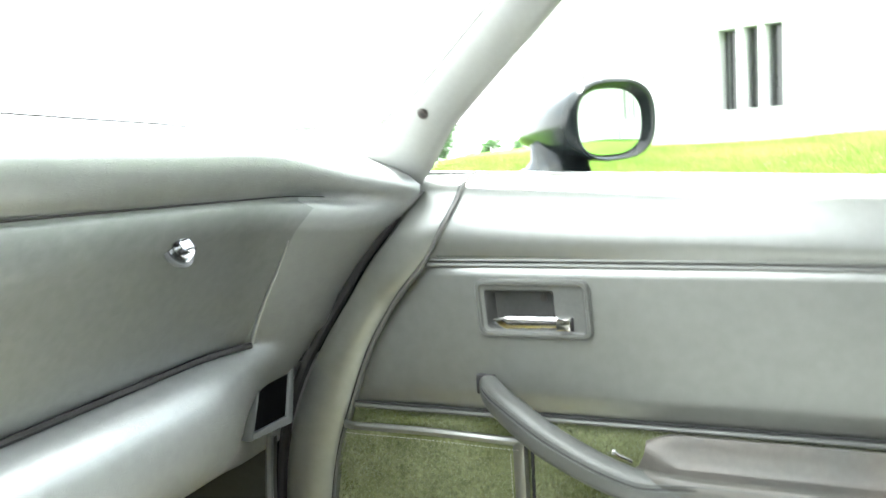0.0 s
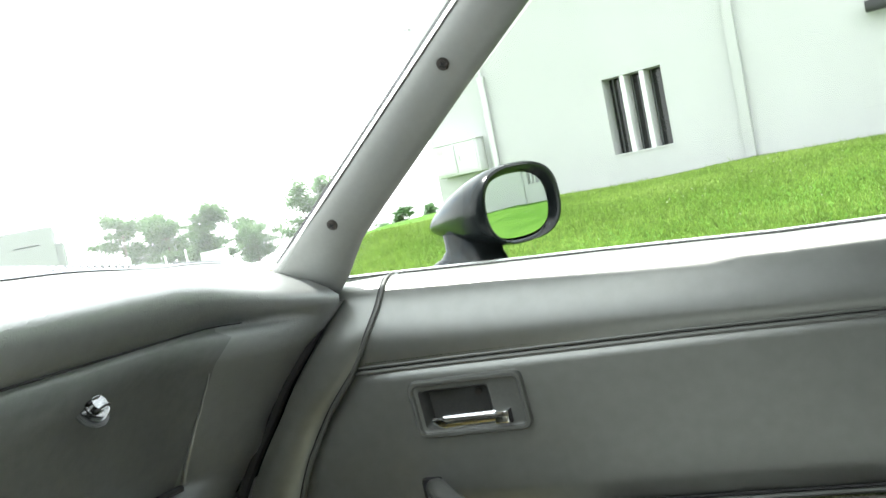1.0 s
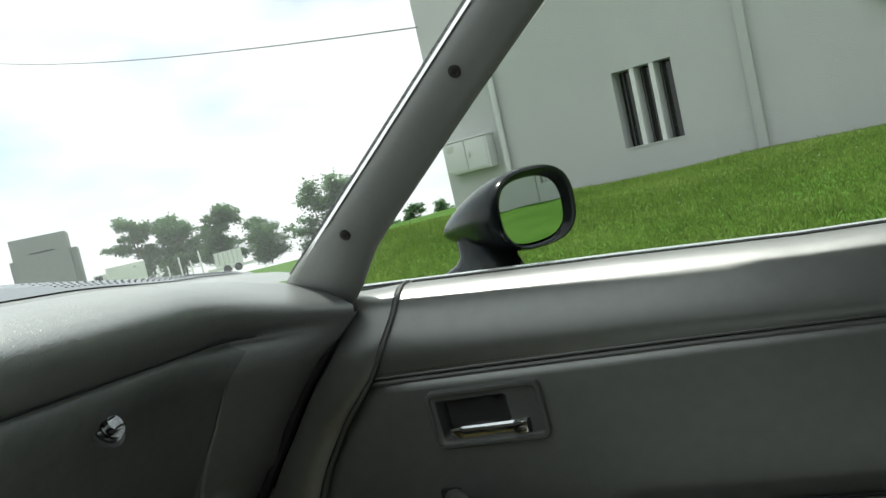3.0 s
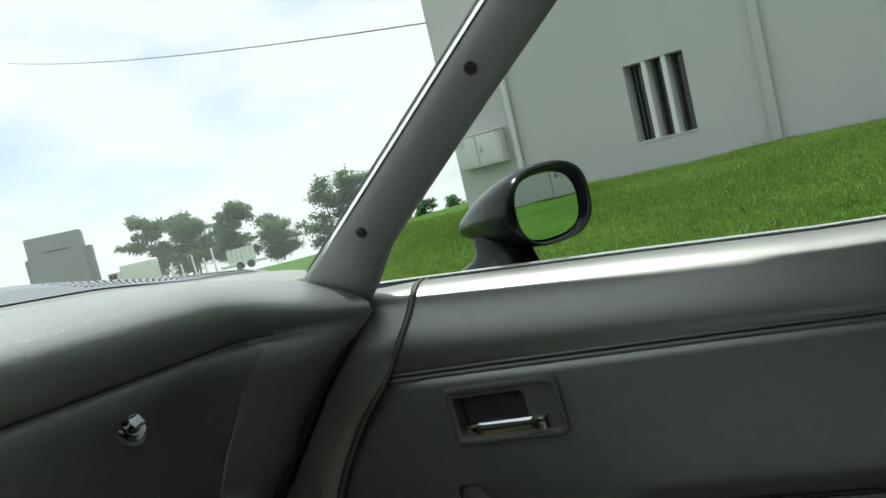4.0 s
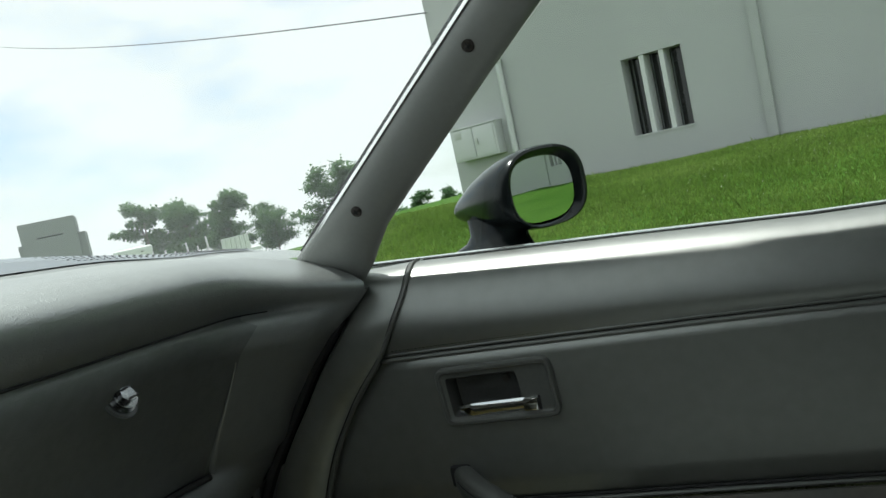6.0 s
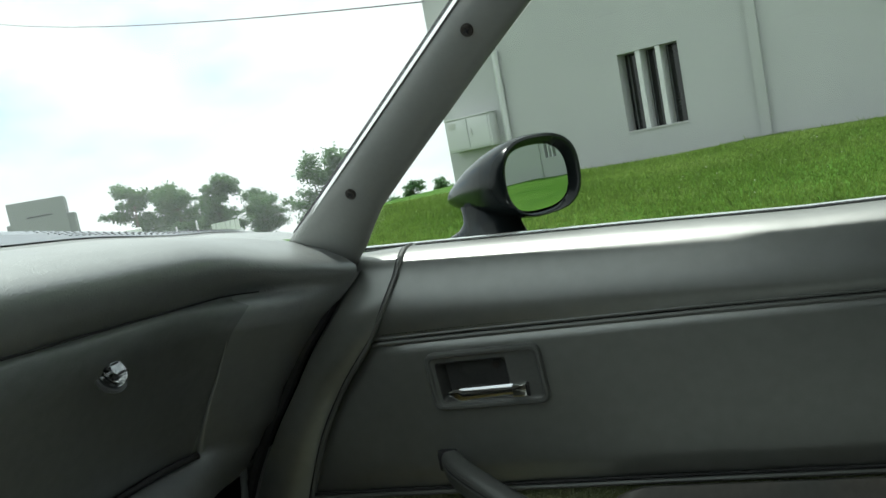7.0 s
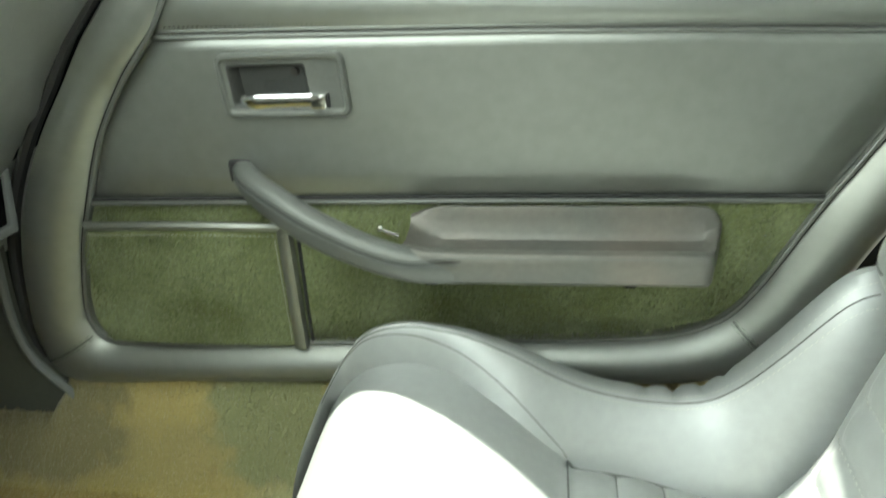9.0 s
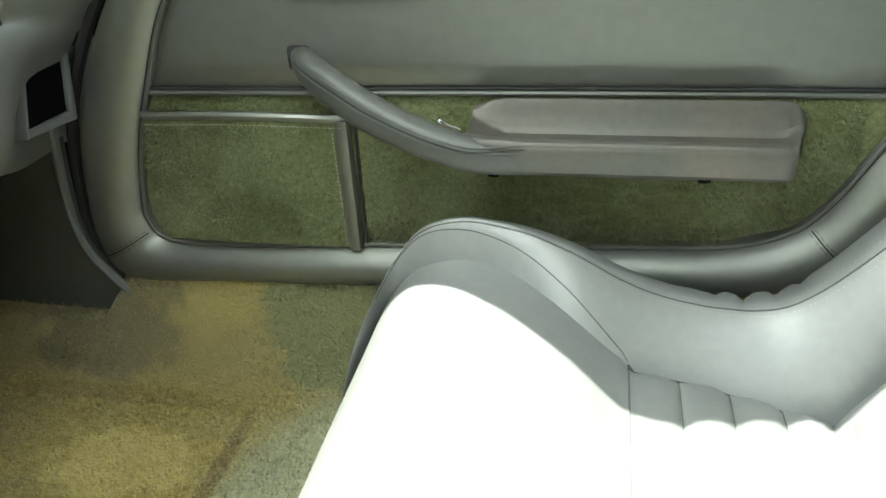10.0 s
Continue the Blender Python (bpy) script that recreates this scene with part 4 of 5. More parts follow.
def face_y(z):
    """The panel leans out above the upper seam."""
    return D_Y + 0.036 * smooth(0.76, 0.83, z)


def panel_rows(low, high, n=14, m=40, puff=0.006):
    """A padded field between the front and rear seams; low and high give z by x."""
    rows = []
    for i in range(n + 1):
        f = i / n
        row = []
        for j in range(m + 1):
            g = j / m
            zz = 0.5 * (low(0) + high(0))
            x = 0
            for _ in range(3):
                x0, x1 = front_x(zz), rear_x(zz)
                x = x0 + (x1 - x0) * g
                zz = low(x) + (high(x) - low(x)) * f
            edge = min(1, 6 * f, 14 * (1 - f)) * min(1, 16 * min(g, 1 - g))
            row.append((x, face_y(zz) + 0.006 - (0.006 + puff) * math.sqrt(max(edge, 0)), zz))
        rows.append(row)
    return rows


def top_seam(x):
    return lerp([-0.2, -0.04, 0.19, 0.345, 0.53, 0.7], [0.7365, 0.7355, 0.733, 0.730, 0.724, 0.718], x)


def low_seam(x):
    return 0.557 + 0.003 * math.sin(3 * x + 0.5)


def build_door():
    door = thing("passenger_door", (0.1, 0.72, 0.33), "closed car door trimmed in silver-grey vinyl and green carpet", "car door")
    # padded roll round the edge
    inner = [(c, y, z) for y, z, c, d in ROLL_TOP] + [(x, face_y(z) + 0.002, z) for x, z in IN_EDGE[3:]]
    outer = [(d, y, z) for y, z, c, d in ROLL_TOP] + [(x, face_y(z) - 0.002, z) for x, z in OUT_EDGE[3:]]
    inner, outer = stepped_curve(inner, 5), stepped_curve(outer, 5)
    rows = []
    for i, (p, q) in enumerate(zip(inner, outer)):
        r = []
        plump = 0.003 + 0.021 * smooth(30, 85, i)
        tuck = smooth(20, 50, i)
        for k in range(-1, 13):
            u = max(0.0, k / 12)
            c = p.lerp(q, u) if k >= 0 else p.lerp(q, -0.05) + Vector((0, 0.014, 0))
            high = plump * math.sin(math.pi * u) ** 0.72
            r.append(c - Vector((0, high, 0)) + Vector((0, 0.024 * tuck * max(0, u - 0.85) / 0.15, 0)))
        rows.append(r)
    part("edge_roll", sheet(rows), VINYL, door, "padded grey vinyl edge roll")
    # black cord added to darken the gap as its shade would
    part("door_gap", tube([p + Vector((-0.004, 0.001, 0)) for p in outer[30:96]], 0.0070, 8), RUBBER, door, "black cord for the shade in the door gap")
    def proud(p, out):
        w = smooth(0.70, 0.75, p.y) if p.z > 0.76 else 0.0
        return p + Vector((0, -out * (1 - w), 0.3 * out * w))
    part("edge_piping", tube([proud(p, 0.0016 + 0.0042 * smooth(45, 62, i)) for i, p in enumerate(inner) if i > 6], 0.0025, 8), PIPING, door)
    part("edge_seam", tube([proud(a.lerp(b, 0.055), 0.0002 + 0.004 * smooth(45, 62, i)) for i, (a, b) in enumerate(zip(inner, outer))], 0.0013, 6), SEAM, door)
    bm = bmesh.new()
    for i in (87, 117):
        part("cross_seam", tube([Vector(q) - Vector((0, 0.0004, 0)) for q in rows[i][2:]], 0.0007, 5), SEAM, door)
        run = (inner[i + 1] - inner[i - 1]).normalized()
        for off in (-0.0032, 0.0032):
            for j in range(2, 12):
                p, q = Vector(rows[i][j]) + run * off, Vector(rows[i][j + 1]) + run * off
                tube([p.lerp(q, 0.15) - Vector((0, 0.0008, 0)), p.lerp(q, 0.8) - Vector((0, 0.0006, 0))], 0.0003, 4, bm)
    tagged(part("stitching", bm, SEAM, door), kind="stuff")
    # top of the door, rolled over towards the glass
    rows = []
    xs = [-0.175 + 0.86 * k / 60 for k in range(61)]
    for x in xs:
        z = sill_z(x)
        s = top_seam(x)
        prof = [(0.772, z - 0.020), (0.771, z - 0.004), (0.764, z - 0.001), (0.750, z), (0.738, z - 0.0015), (0.726, z - 0.006), (0.715, z - 0.014), (0.706, z - 0.026), (0.6975, z - 0.042), (0.6925, z - 0.058)]
        low = prof[-1][1]
        prof += [(yy, low + (s - low) * f) for yy, f in ((0.6925, 0.35), (0.695, 0.7), (0.6972, 0.9))] + [(0.7005, s + 0.0025), (0.706, s)]
        r = []
        for y, zz in prof:
            lim = front_x(min(zz, 0.822)) if zz < 0.822 else -0.120
            r.append((max(x, lim + (x + 0.175) * 0.02), y, zz))
        rows.append(r)
    part("top_roll", sheet(rows, 0.0), VINYL, door, "rounded grey vinyl top of the door")
    # glass slot: bright strip and wipers
    for y, dz, r, name, material in ((0.7765, -0.0015, 0.0030, "reveal_strip", STEEL), (0.7700, -0.0005, 0.0012, "window_wiper", RUBBER), (0.7845, -0.0035, 0.0045, "outer_strip", STEEL)):
        part(name, tube([(x, y, sill_z(x) + dz) for x in [-0.19 + 0.88 * k / 40 for k in range(41)]], r, 8), material, door)
    # fields
    bm = sheet(panel_rows(low_seam, top_seam, 42, 150))
    hole = [f for f in bm.faces if -0.097 < f.calc_center_median().x + 0.06 * (f.calc_center_median().z - 0.68) < 0.021 and 0.6595 < f.calc_center_median().z < 0.711]
    bmesh.ops.delete(bm, geom=hole, context="FACES")
    part("upper_panel", bm, VINYL, door, "flat grey vinyl panel")
    part("carpet_panel", sheet(panel_rows(lambda x: lerp([-0.3, -0.2, -0.06, 0.205, 0.33, 0.4, 0.45], [0.378, 0.373, 0.379, 0.392, 0.400, 0.42, 0.45], x), low_seam, puff=0.001)), CARPET, door, "green-grey carpet lower panel")
    # seams across the door
    for dz, r, name, material in ((0.0, 0.0030, "seam_piping", PIPING), (0.0058, 0.0022, "seam_piping", PIPING), (0.0032, 0.0022, "seam_groove", SEAM)):
        pts = []
        for k in range(50):
            x = front_x(top_seam(0)) + (rear_x(top_seam(0.5)) - front_x(top_seam(0))) * k / 49
            pts.append((x, 0.6985 + (0.003 if material is SEAM else 0), top_seam(x) - 0.004 + dz))
        part(name, tube(pts, r, 8), material, door)
    bm = bmesh.new()
    for k in range(150):
        x = -0.15 + 0.70 * k / 149
        z = top_seam(x) + 0.0065
        tube([(x, 0.6962, z), (x + 0.0026, 0.6962, z)], 0.0005, 4, bm)
    tagged(part("stitching", bm, SEAM, door), kind="stuff")
    for dz, r, material in ((0.0, 0.003, PIPING), (0.0046, 0.0018, SEAM)):
        pts = [(front_x(0.557) + (rear_x(0.557) - front_x(0.557)) * k / 49, 0.6985, 0) for k in range(50)]
        part("carpet_seam", tube([(x, y, low_seam(x) + dz) for x, y, _ in pts], r, 8), material, door)
    part("backing", sheet([[(x, 0.732, z) for x in (front_x(z) - 0.04, rear_x(z) + 0.03)] for z in (0.345, 0.40, 0.45, 0.50, 0.55, 0.60, 0.65, 0.70, 0.75)], 0.004), SEAM, door, "dark board behind the trim")
    build_pocket(door)
    build_handle(door)
    build_armrest(door)
    return door


def build_pocket(door):
    def edge_top(x):
        return 0.5345 + 0.0055 * math.sin(math.pi * min(1, max(0, (x + 0.29) / 0.235)))
    rows = []
    for i in range(15):
        f = i / 14
        r = []
        for j in range(25):
            g = j / 24
            x0 = lerp([0, 0.15, 0.4, 1], [-0.300, -0.309, -0.305, -0.289], f)
            x1 = -0.060 + 0.002 * f
            x = x0 + (x1 - x0) * g
            z = 0.378 + (edge_top(x) - 0.378) * f
            bulge = math.sin(math.pi * g) ** 0.5 * (0.3 + 0.7 * f)
            r.append((x, 0.694 - 0.012 * bulge, z))
        rows.append(r)
    pocket = part("map_pocket", sheet(rows, 0.004), CARPET, door, "carpeted map pocket with vinyl binding")
    band = []
    for j in range(25):
        x = -0.291 + 0.236 * j / 24
        y = 0.692 - 0.0125 * math.sin(math.pi * j / 24) ** 0.5
        z = edge_top(x)
        band.append([(x, y + 0.006, z - 0.006), (x, y - 0.001, z - 0.0065), (x, y - 0.0032, z - 0.004), (x, y - 0.0034, z - 0.0005), (x, y - 0.001, z + 0.0022), (x, y + 0.0025, z + 0.0026), (x, y + 0.006, z + 0.001)])
    part("binding", sheet(band, closed=True, caps=True), VINYL, pocket)
    band = []
    for j in range(15):
        z = 0.377 + 0.155 * j / 14
        y = 0.6905 - 0.002 * j / 14
        x = -0.0605 + 0.002 * j / 14
        band.append([(x - 0.010, y + 0.003, z), (x - 0.010, y - 0.003, z), (x - 0.004, y - 0.0055, z), (x + 0.003, y - 0.004, z), (x + 0.005, y + 0.004, z)])
    part("binding", sheet(band, closed=True, caps=True), VINYL, pocket)
    # dark cord drawn in place of the shadow beside the pocket's edge
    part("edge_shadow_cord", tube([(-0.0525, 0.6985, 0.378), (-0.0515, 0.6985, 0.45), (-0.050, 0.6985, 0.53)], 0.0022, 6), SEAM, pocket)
    bm = bmesh.new()
    for k in range(48):
        x = -0.286 + 0.222 * k / 47
        y = 0.6875 - 0.0125 * math.sin(math.pi * (x + 0.291) / 0.236) ** 0.5
        tube([(x, y, edge_top(x) - 0.0100), (x + 0.003, y, edge_top(x) - 0.0100)], 0.0004, 4, bm)
    for k in range(30):
        z = 0.385 + 0.13 * k / 29
        tube([(-0.0725, 0.687, z), (-0.0725, 0.687, z + 0.0026)], 0.0005, 4, bm)
    tagged(part("stitching", bm, THREAD, pocket), kind="stuff")


def build_handle(door):
    def ring(x0, x1, z0, z1, r, y, slant=0.0):
        return [(x + slant * (z - 0.68), y - 0.004, z) for x, z in rounded(x0, x1, z0, z1, r)]
    s = -0.06
    x0, x1, z0, z1 = -0.1015, 0.0265, 0.6538, 0.7175
    rows = [ring(x0, x1, z0, z1, 0.010, 0.699, s), ring(x0, x1, z0, z1, 0.010, 0.6925, s), ring(x0 + 0.0015, x1 - 0.0015, z0 + 0.0015, z1 - 0.0015, 0.009, 0.6905, s),
            ring(x0 + 0.0045, x1 - 0.0045, z0 + 0.0045, z1 - 0.0045, 0.007, 0.6905, s), ring(x0 + 0.006, x1 - 0.006, z0 + 0.006, z1 - 0.006, 0.006, 0.6935, s)]
    part("bezel_gap", tube([Vector(q) + Vector((0, 0.0025, 0)) for q in ring(x0 - 0.0012, x1 + 0.0012, z0 - 0.0012, z1 + 0.0012, 0.011, 0.6990, s)] + [Vector(ring(x0 - 0.0012, x1 + 0.0012, z0 - 0.0012, z1 + 0.0012, 0.011, 0.6990, s)[0]) + Vector((0, 0.0025, 0))], 0.0014, 6), SEAM, door, "dark line round the handle bezel")
    bezel = part("door_handle", sheet(rows, closed=True), HANDLE, door, "recessed chrome door handle in a grey bezel")
    # face plate with the cup sunk into it
    px0, px1, pz0, pz1 = x0 + 0.006, x1 - 0.006, z0 + 0.006, z1 - 0.006
    cx1 = -0.012
    rows = [ring(px0, px1, pz0, pz1, 0.006, 0.6935, s)]
    c = (px0 + 0.004, cx1, pz0 + 0.003, pz1 - 0.005, 0.004)
    plate = [ring(px0 + 0.001, px1 - 0.001, pz0 + 0.001, pz1 - 0.001, 0.005, 0.694, s), ring(*c, 0.694, s), ring(c[0] + 0.002, c[1] - 0.002, c[2] + 0.002, c[3] - 0.002, 0.004, 0.697, s),
             ring(c[0] + 0.005, c[1] - 0.004, c[2] + 0.004, c[3] - 0.004, 0.005, 0.714, s), ring(-0.065, -0.045, 0.672, 0.684, 0.004, 0.716, s)]
    part("face_plate", sheet(rows + plate[:2], closed=True), HANDLE, bezel)
    bm = sheet(plate[1:], closed=True)
    bm.verts.ensure_lookup_table()
    bm.faces.new(bm.verts[-len(plate[-1]):])
    part("cup", bm, CUP, bezel, "dark recessed cup")
    lever = []
    for k in range(14):
        f = k / 13
        x = -0.083 + 0.074 * f
        z = 0.6695 + 0.001 * f
        h = 0.0046 + 0.0024 * smooth(0, 0.25, f)
        y = 0.6865 + 0.005 * (1 - smooth(0, 0.15, f))
        lever.append([(x, y + 0.006, z + h), (x, y + 0.001, z + h), (x, y - 0.001, z + h * 0.6), (x, y - 0.0005, z - h * 0.5), (x, y + 0.002, z - h * 1.1), (x, y + 0.006, z - h * 1.1)])
    part("lever", sheet(lever, closed=True, caps=True), CHROME, bezel, "chrome lever")
    part("lever_hub", block((-0.0105, 0.6840, 0.6635), (0.0045, 0.694, 0.6765), 0.0014), CHROME, bezel, "square chrome lever end")
    # thin dark block that stands in for the shadow beside the hub
    part("hub_shadow", block((0.0046, 0.6880, 0.6625), (0.0072, 0.6905, 0.6775), 0.0006), SEAM, bezel)
    part("screw", disc((-0.030, 0.7085, 0.694), (0, -1, 0), 0.0042, 0.004, 16, 0.001), SCREW, bezel, "rusty screw")


def build_armrest(door):
    stations = [(-0.097, 0.697, 0.596, 0.010, 0.010), (-0.091, 0.684, 0.5955, 0.0135, 0.012), (-0.076, 0.666, 0.590, 0.0155, 0.0135), (-0.05, 0.648, 0.580, 0.017, 0.014),
                (-0.015, 0.634, 0.563, 0.0175, 0.0145), (0.025, 0.624, 0.5475, 0.0165, 0.015), (0.06, 0.619, 0.536, 0.016, 0.015), (0.10, 0.617, 0.5275, 0.0155, 0.015),
                (0.16, 0.616, 0.526, 0.0125, 0.013), (0.24, 0.616, 0.5235, 0.012, 0.011), (0.32, 0.616, 0.524, 0.011, 0.010), (0.336, 0.617, 0.5245, 0.010, 0.010)]
    c = curve_points([s[:3] for s in stations], 60)
    keys = [0.0]
    for a, b in zip(stations, stations[1:]):
        keys.append(keys[-1] + (Vector(b[:3]) - Vector(a[:3])).length)
    rows, ridge = [], []
    for i, p in enumerate(c):
        d = (c[min(i + 1, 59)] - c[max(i - 1, 0)]).normalized()
        out = Vector((d.y, -d.x, 0)).normalized()
        if out.y > 0:
            out = -out
        up = out.cross(d).normalized()
        if up.z < 0:
            up = -up
        s = keys[-1] * i / 59
        h, t = lerp(keys, [q[3] for q in stations], s), lerp(keys, [q[4] for q in stations], s)
        shape = []
        for k in range(20):
            a = 2 * math.pi * k / 20
            ca, sa = math.cos(a), math.sin(a)
            shape.append(p + out * t * math.copysign(abs(ca) ** 0.7, ca) + up * h * math.copysign(abs(sa) ** 0.75, sa))
        rows.append(shape)
        w = smooth(0.06, 0.14, p.x)
        flat = Vector((p.x, 0.6010, 0.5415))
        ridge.append(tuple(e.lerp(flat + Vector((0, dy, dz)), w) for e, dy, dz in ((p + out * t * 0.97 + up * h * 0.42, 0.0006, 0), (p + out * t * 0.85 + up * h * 0.62, 0.0018, 0.0032), (p + out * t * 0.99 + up * h * 0.25, 0.0004, -0.0032))))
    rest = part("armrest", sheet(rows, closed=True, caps=True), STRAP, door, "moulded grey vinyl armrest and pull strap")
    for k, r, material in ((0, 0.0007, SEAM), (1, 0.0011, STRAP), (2, 0.0010, STRAP)):
        part("ridge", tube([q[k] for q in ridge[3:59]], r, 6, None, 0.0004), material, rest)
    # dished tray between the strap and the door
    rows = []
    for f in [k / 35 for k in range(34)] + [0.958, 0.972, 0.983, 0.991, 0.997, 1.0]:
        x = 0.078 + 0.311 * f
        cut = 0.24 * f ** 6
        e = min(1, f * 9, (1 - f) * 14)
        e = math.sin(e * math.pi / 2)
        dip = 0.004 + 0.024 * e
        top = 0.5565 - 0.010 * (1 - e)
        front = lerp([0.078, 0.10, 0.14], [0.622, 0.606, 0.6005], x)
        rows.append([(x, 0.698, 0.515), (x, 0.6975, top - 0.006), (x - 0.001, 0.694, top), (x, 0.689, top + 0.0005), (x, 0.6855, top - 0.25 * dip), (x, 0.682, top - 0.86 * dip), (x, 0.676, top - dip - 0.002),
                     (x, 0.650, top - dip - 0.003), (x, 0.634, top - dip + 0.0005), (x, front + 0.020, 0.5440 - 0.004 * (1 - e)), (x, front + 0.012, 0.5475 - 0.004 * (1 - e)), (x, front + 0.004, 0.5470 - 0.004 * (1 - e)), (x, front + 0.0005, 0.5425), (x, front, 0.538), (x, front + 0.001, 0.520), (x, front + 0.006, 0.515), (x, front + 0.02, 0.5125), (x, 0.66, 0.510), (x, 0.698, 0.50)])
        inset = 0.009 * (1 - math.sqrt(1 - min(1.0, max(0.0, (f - 0.955) / 0.045)) ** 2))
        rows[-1] = [(q[0] - cut * (0.698 - q[1]), q[1] + (inset if q[1] < 0.66 else 0), q[2] + (-inset if q[2] > 0.53 else inset)) for q in rows[-1]]
    part("strap_root", block((-0.110, 0.688, 0.584), (-0.086, 0.6985, 0.6085), 0.005), RUBBER, rest, "dark strap socket")
    part("tray", sheet(rows, closed=True, caps=True), ARM, rest, "dished arm tray")
    for x in (0.108, 0.293):
        part("screw_hole", disc((x, 0.612, 0.5125), (0, -0.6, -0.8), 0.0055, 0.004, 14), VOID, rest, "black disc for the shade in a screw recess")
    latch = part("lock_lever", tube([(0.044, 0.686, 0.5335), (0.052, 0.684, 0.5295), (0.064, 0.684, 0.5255)], 0.0024, 8), CHROME, door, "small chrome lock lever")
    part("knob", disc((0.0435, 0.686, 0.534), (-0.8, -0.4, 0.4), 0.0038, 0.005, 12, 0.001), CHROME, latch)


# ---- the door mirror ----
def build_mirror():
    n = Vector((0.895, -0.445, 0.0)).normalized()
    t = Vector((0.463, 0.886, 0)).normalized()
    u = t.cross(n).normalized()
    if u.z < 0:
        u = -u
    c = Vector((0.022, 0.87, 0.8815))
    mir = thing("side_mirror", (-0.055, 0.83, 0.80), "glossy black bullet-shaped door mirror on a short foot", "car mirror")

    def ring(a, b, back, lift=0.0, q=2.7, m=36, side=0.0):
        out = []
        for k in range(m):
            an = 2 * math.pi * k / m
            ca, sa = math.cos(an), math.sin(an)
            out.append(c - n * back + u * lift + t * (side + a * math.copysign(abs(ca) ** (2 / q), ca)) + u * b * math.copysign(abs(sa) ** (2 / q), sa))
        return out
    rows = []
    for i, (back, f) in enumerate(((0.012, 0.80), (0.004, 0.81), (-0.001, 0.87), (-0.003, 0.93), (-0.002, 0.975), (0.003, 1.0), (0.015, 0.985), (0.035, 0.925), (0.06, 0.82), (0.085, 0.69), (0.105, 0.565), (0.124, 0.435), (0.140, 0.315), (0.152, 0.20), (0.159, 0.11), (0.162, 0.03))):
        rows.append(ring(0.078 * f, 0.0505 * f, back, -0.018 * (1 - f), 2.7 - 0.6 * (1 - f), side=-0.004 if i < 2 else 0.0015 if i in (4, 5, 6) else 0.0))
    part("housing", sheet(rows, closed=True, caps=False), BLACK_PAINT, mir)
    rows = []
    for f in (0.02, 0.15, 0.3, 0.45, 0.6, 0.75, 0.9, 1.0):
        rows.append([p - n * (((p - c).length ** 2) / (2 * 1.7)) for p in ring(0.0635 * f, 0.0420 * f, 0.004, side=-0.004)])
    bm = bmesh.new()
    loft(bm, rows, True)
    bm.faces.new(bm.verts[:36])
    bmesh.ops.recalc_face_normals(bm, faces=bm.faces)
    part("mirror_glass", bm, MIRROR, mir, "clear slightly convex mirror glass")
    rows = []
    for f, z in ((0, 0.858), (0.2, 0.848), (0.4, 0.838), (0.6, 0.829), (0.8, 0.82), (0.92, 0.814), (1, 0.806)):
        e = smooth(0.45, 1, f)
        cx, cy = -0.048 - 0.014 * e, 0.872 - 0.022 * f
        rx, ry = 0.041 + 0.020 * e - 0.004 * math.sin(math.pi * f), 0.020 + 0.008 * e
        rows.append([(cx + rx * math.cos(a), cy + ry * math.sin(a), z) for a in [2 * math.pi * k / 24 for k in range(24)]])
    part("foot", sheet(rows, closed=True, caps=True), BLACK_PAINT, mir)
    part("gasket", tube([(-0.062 + 0.062 * math.cos(a), 0.85 + 0.029 * math.sin(a), 0.8065) for a in [2 * math.pi * k / 24 for k in range(25)]], 0.003, 6), RUBBER, mir)


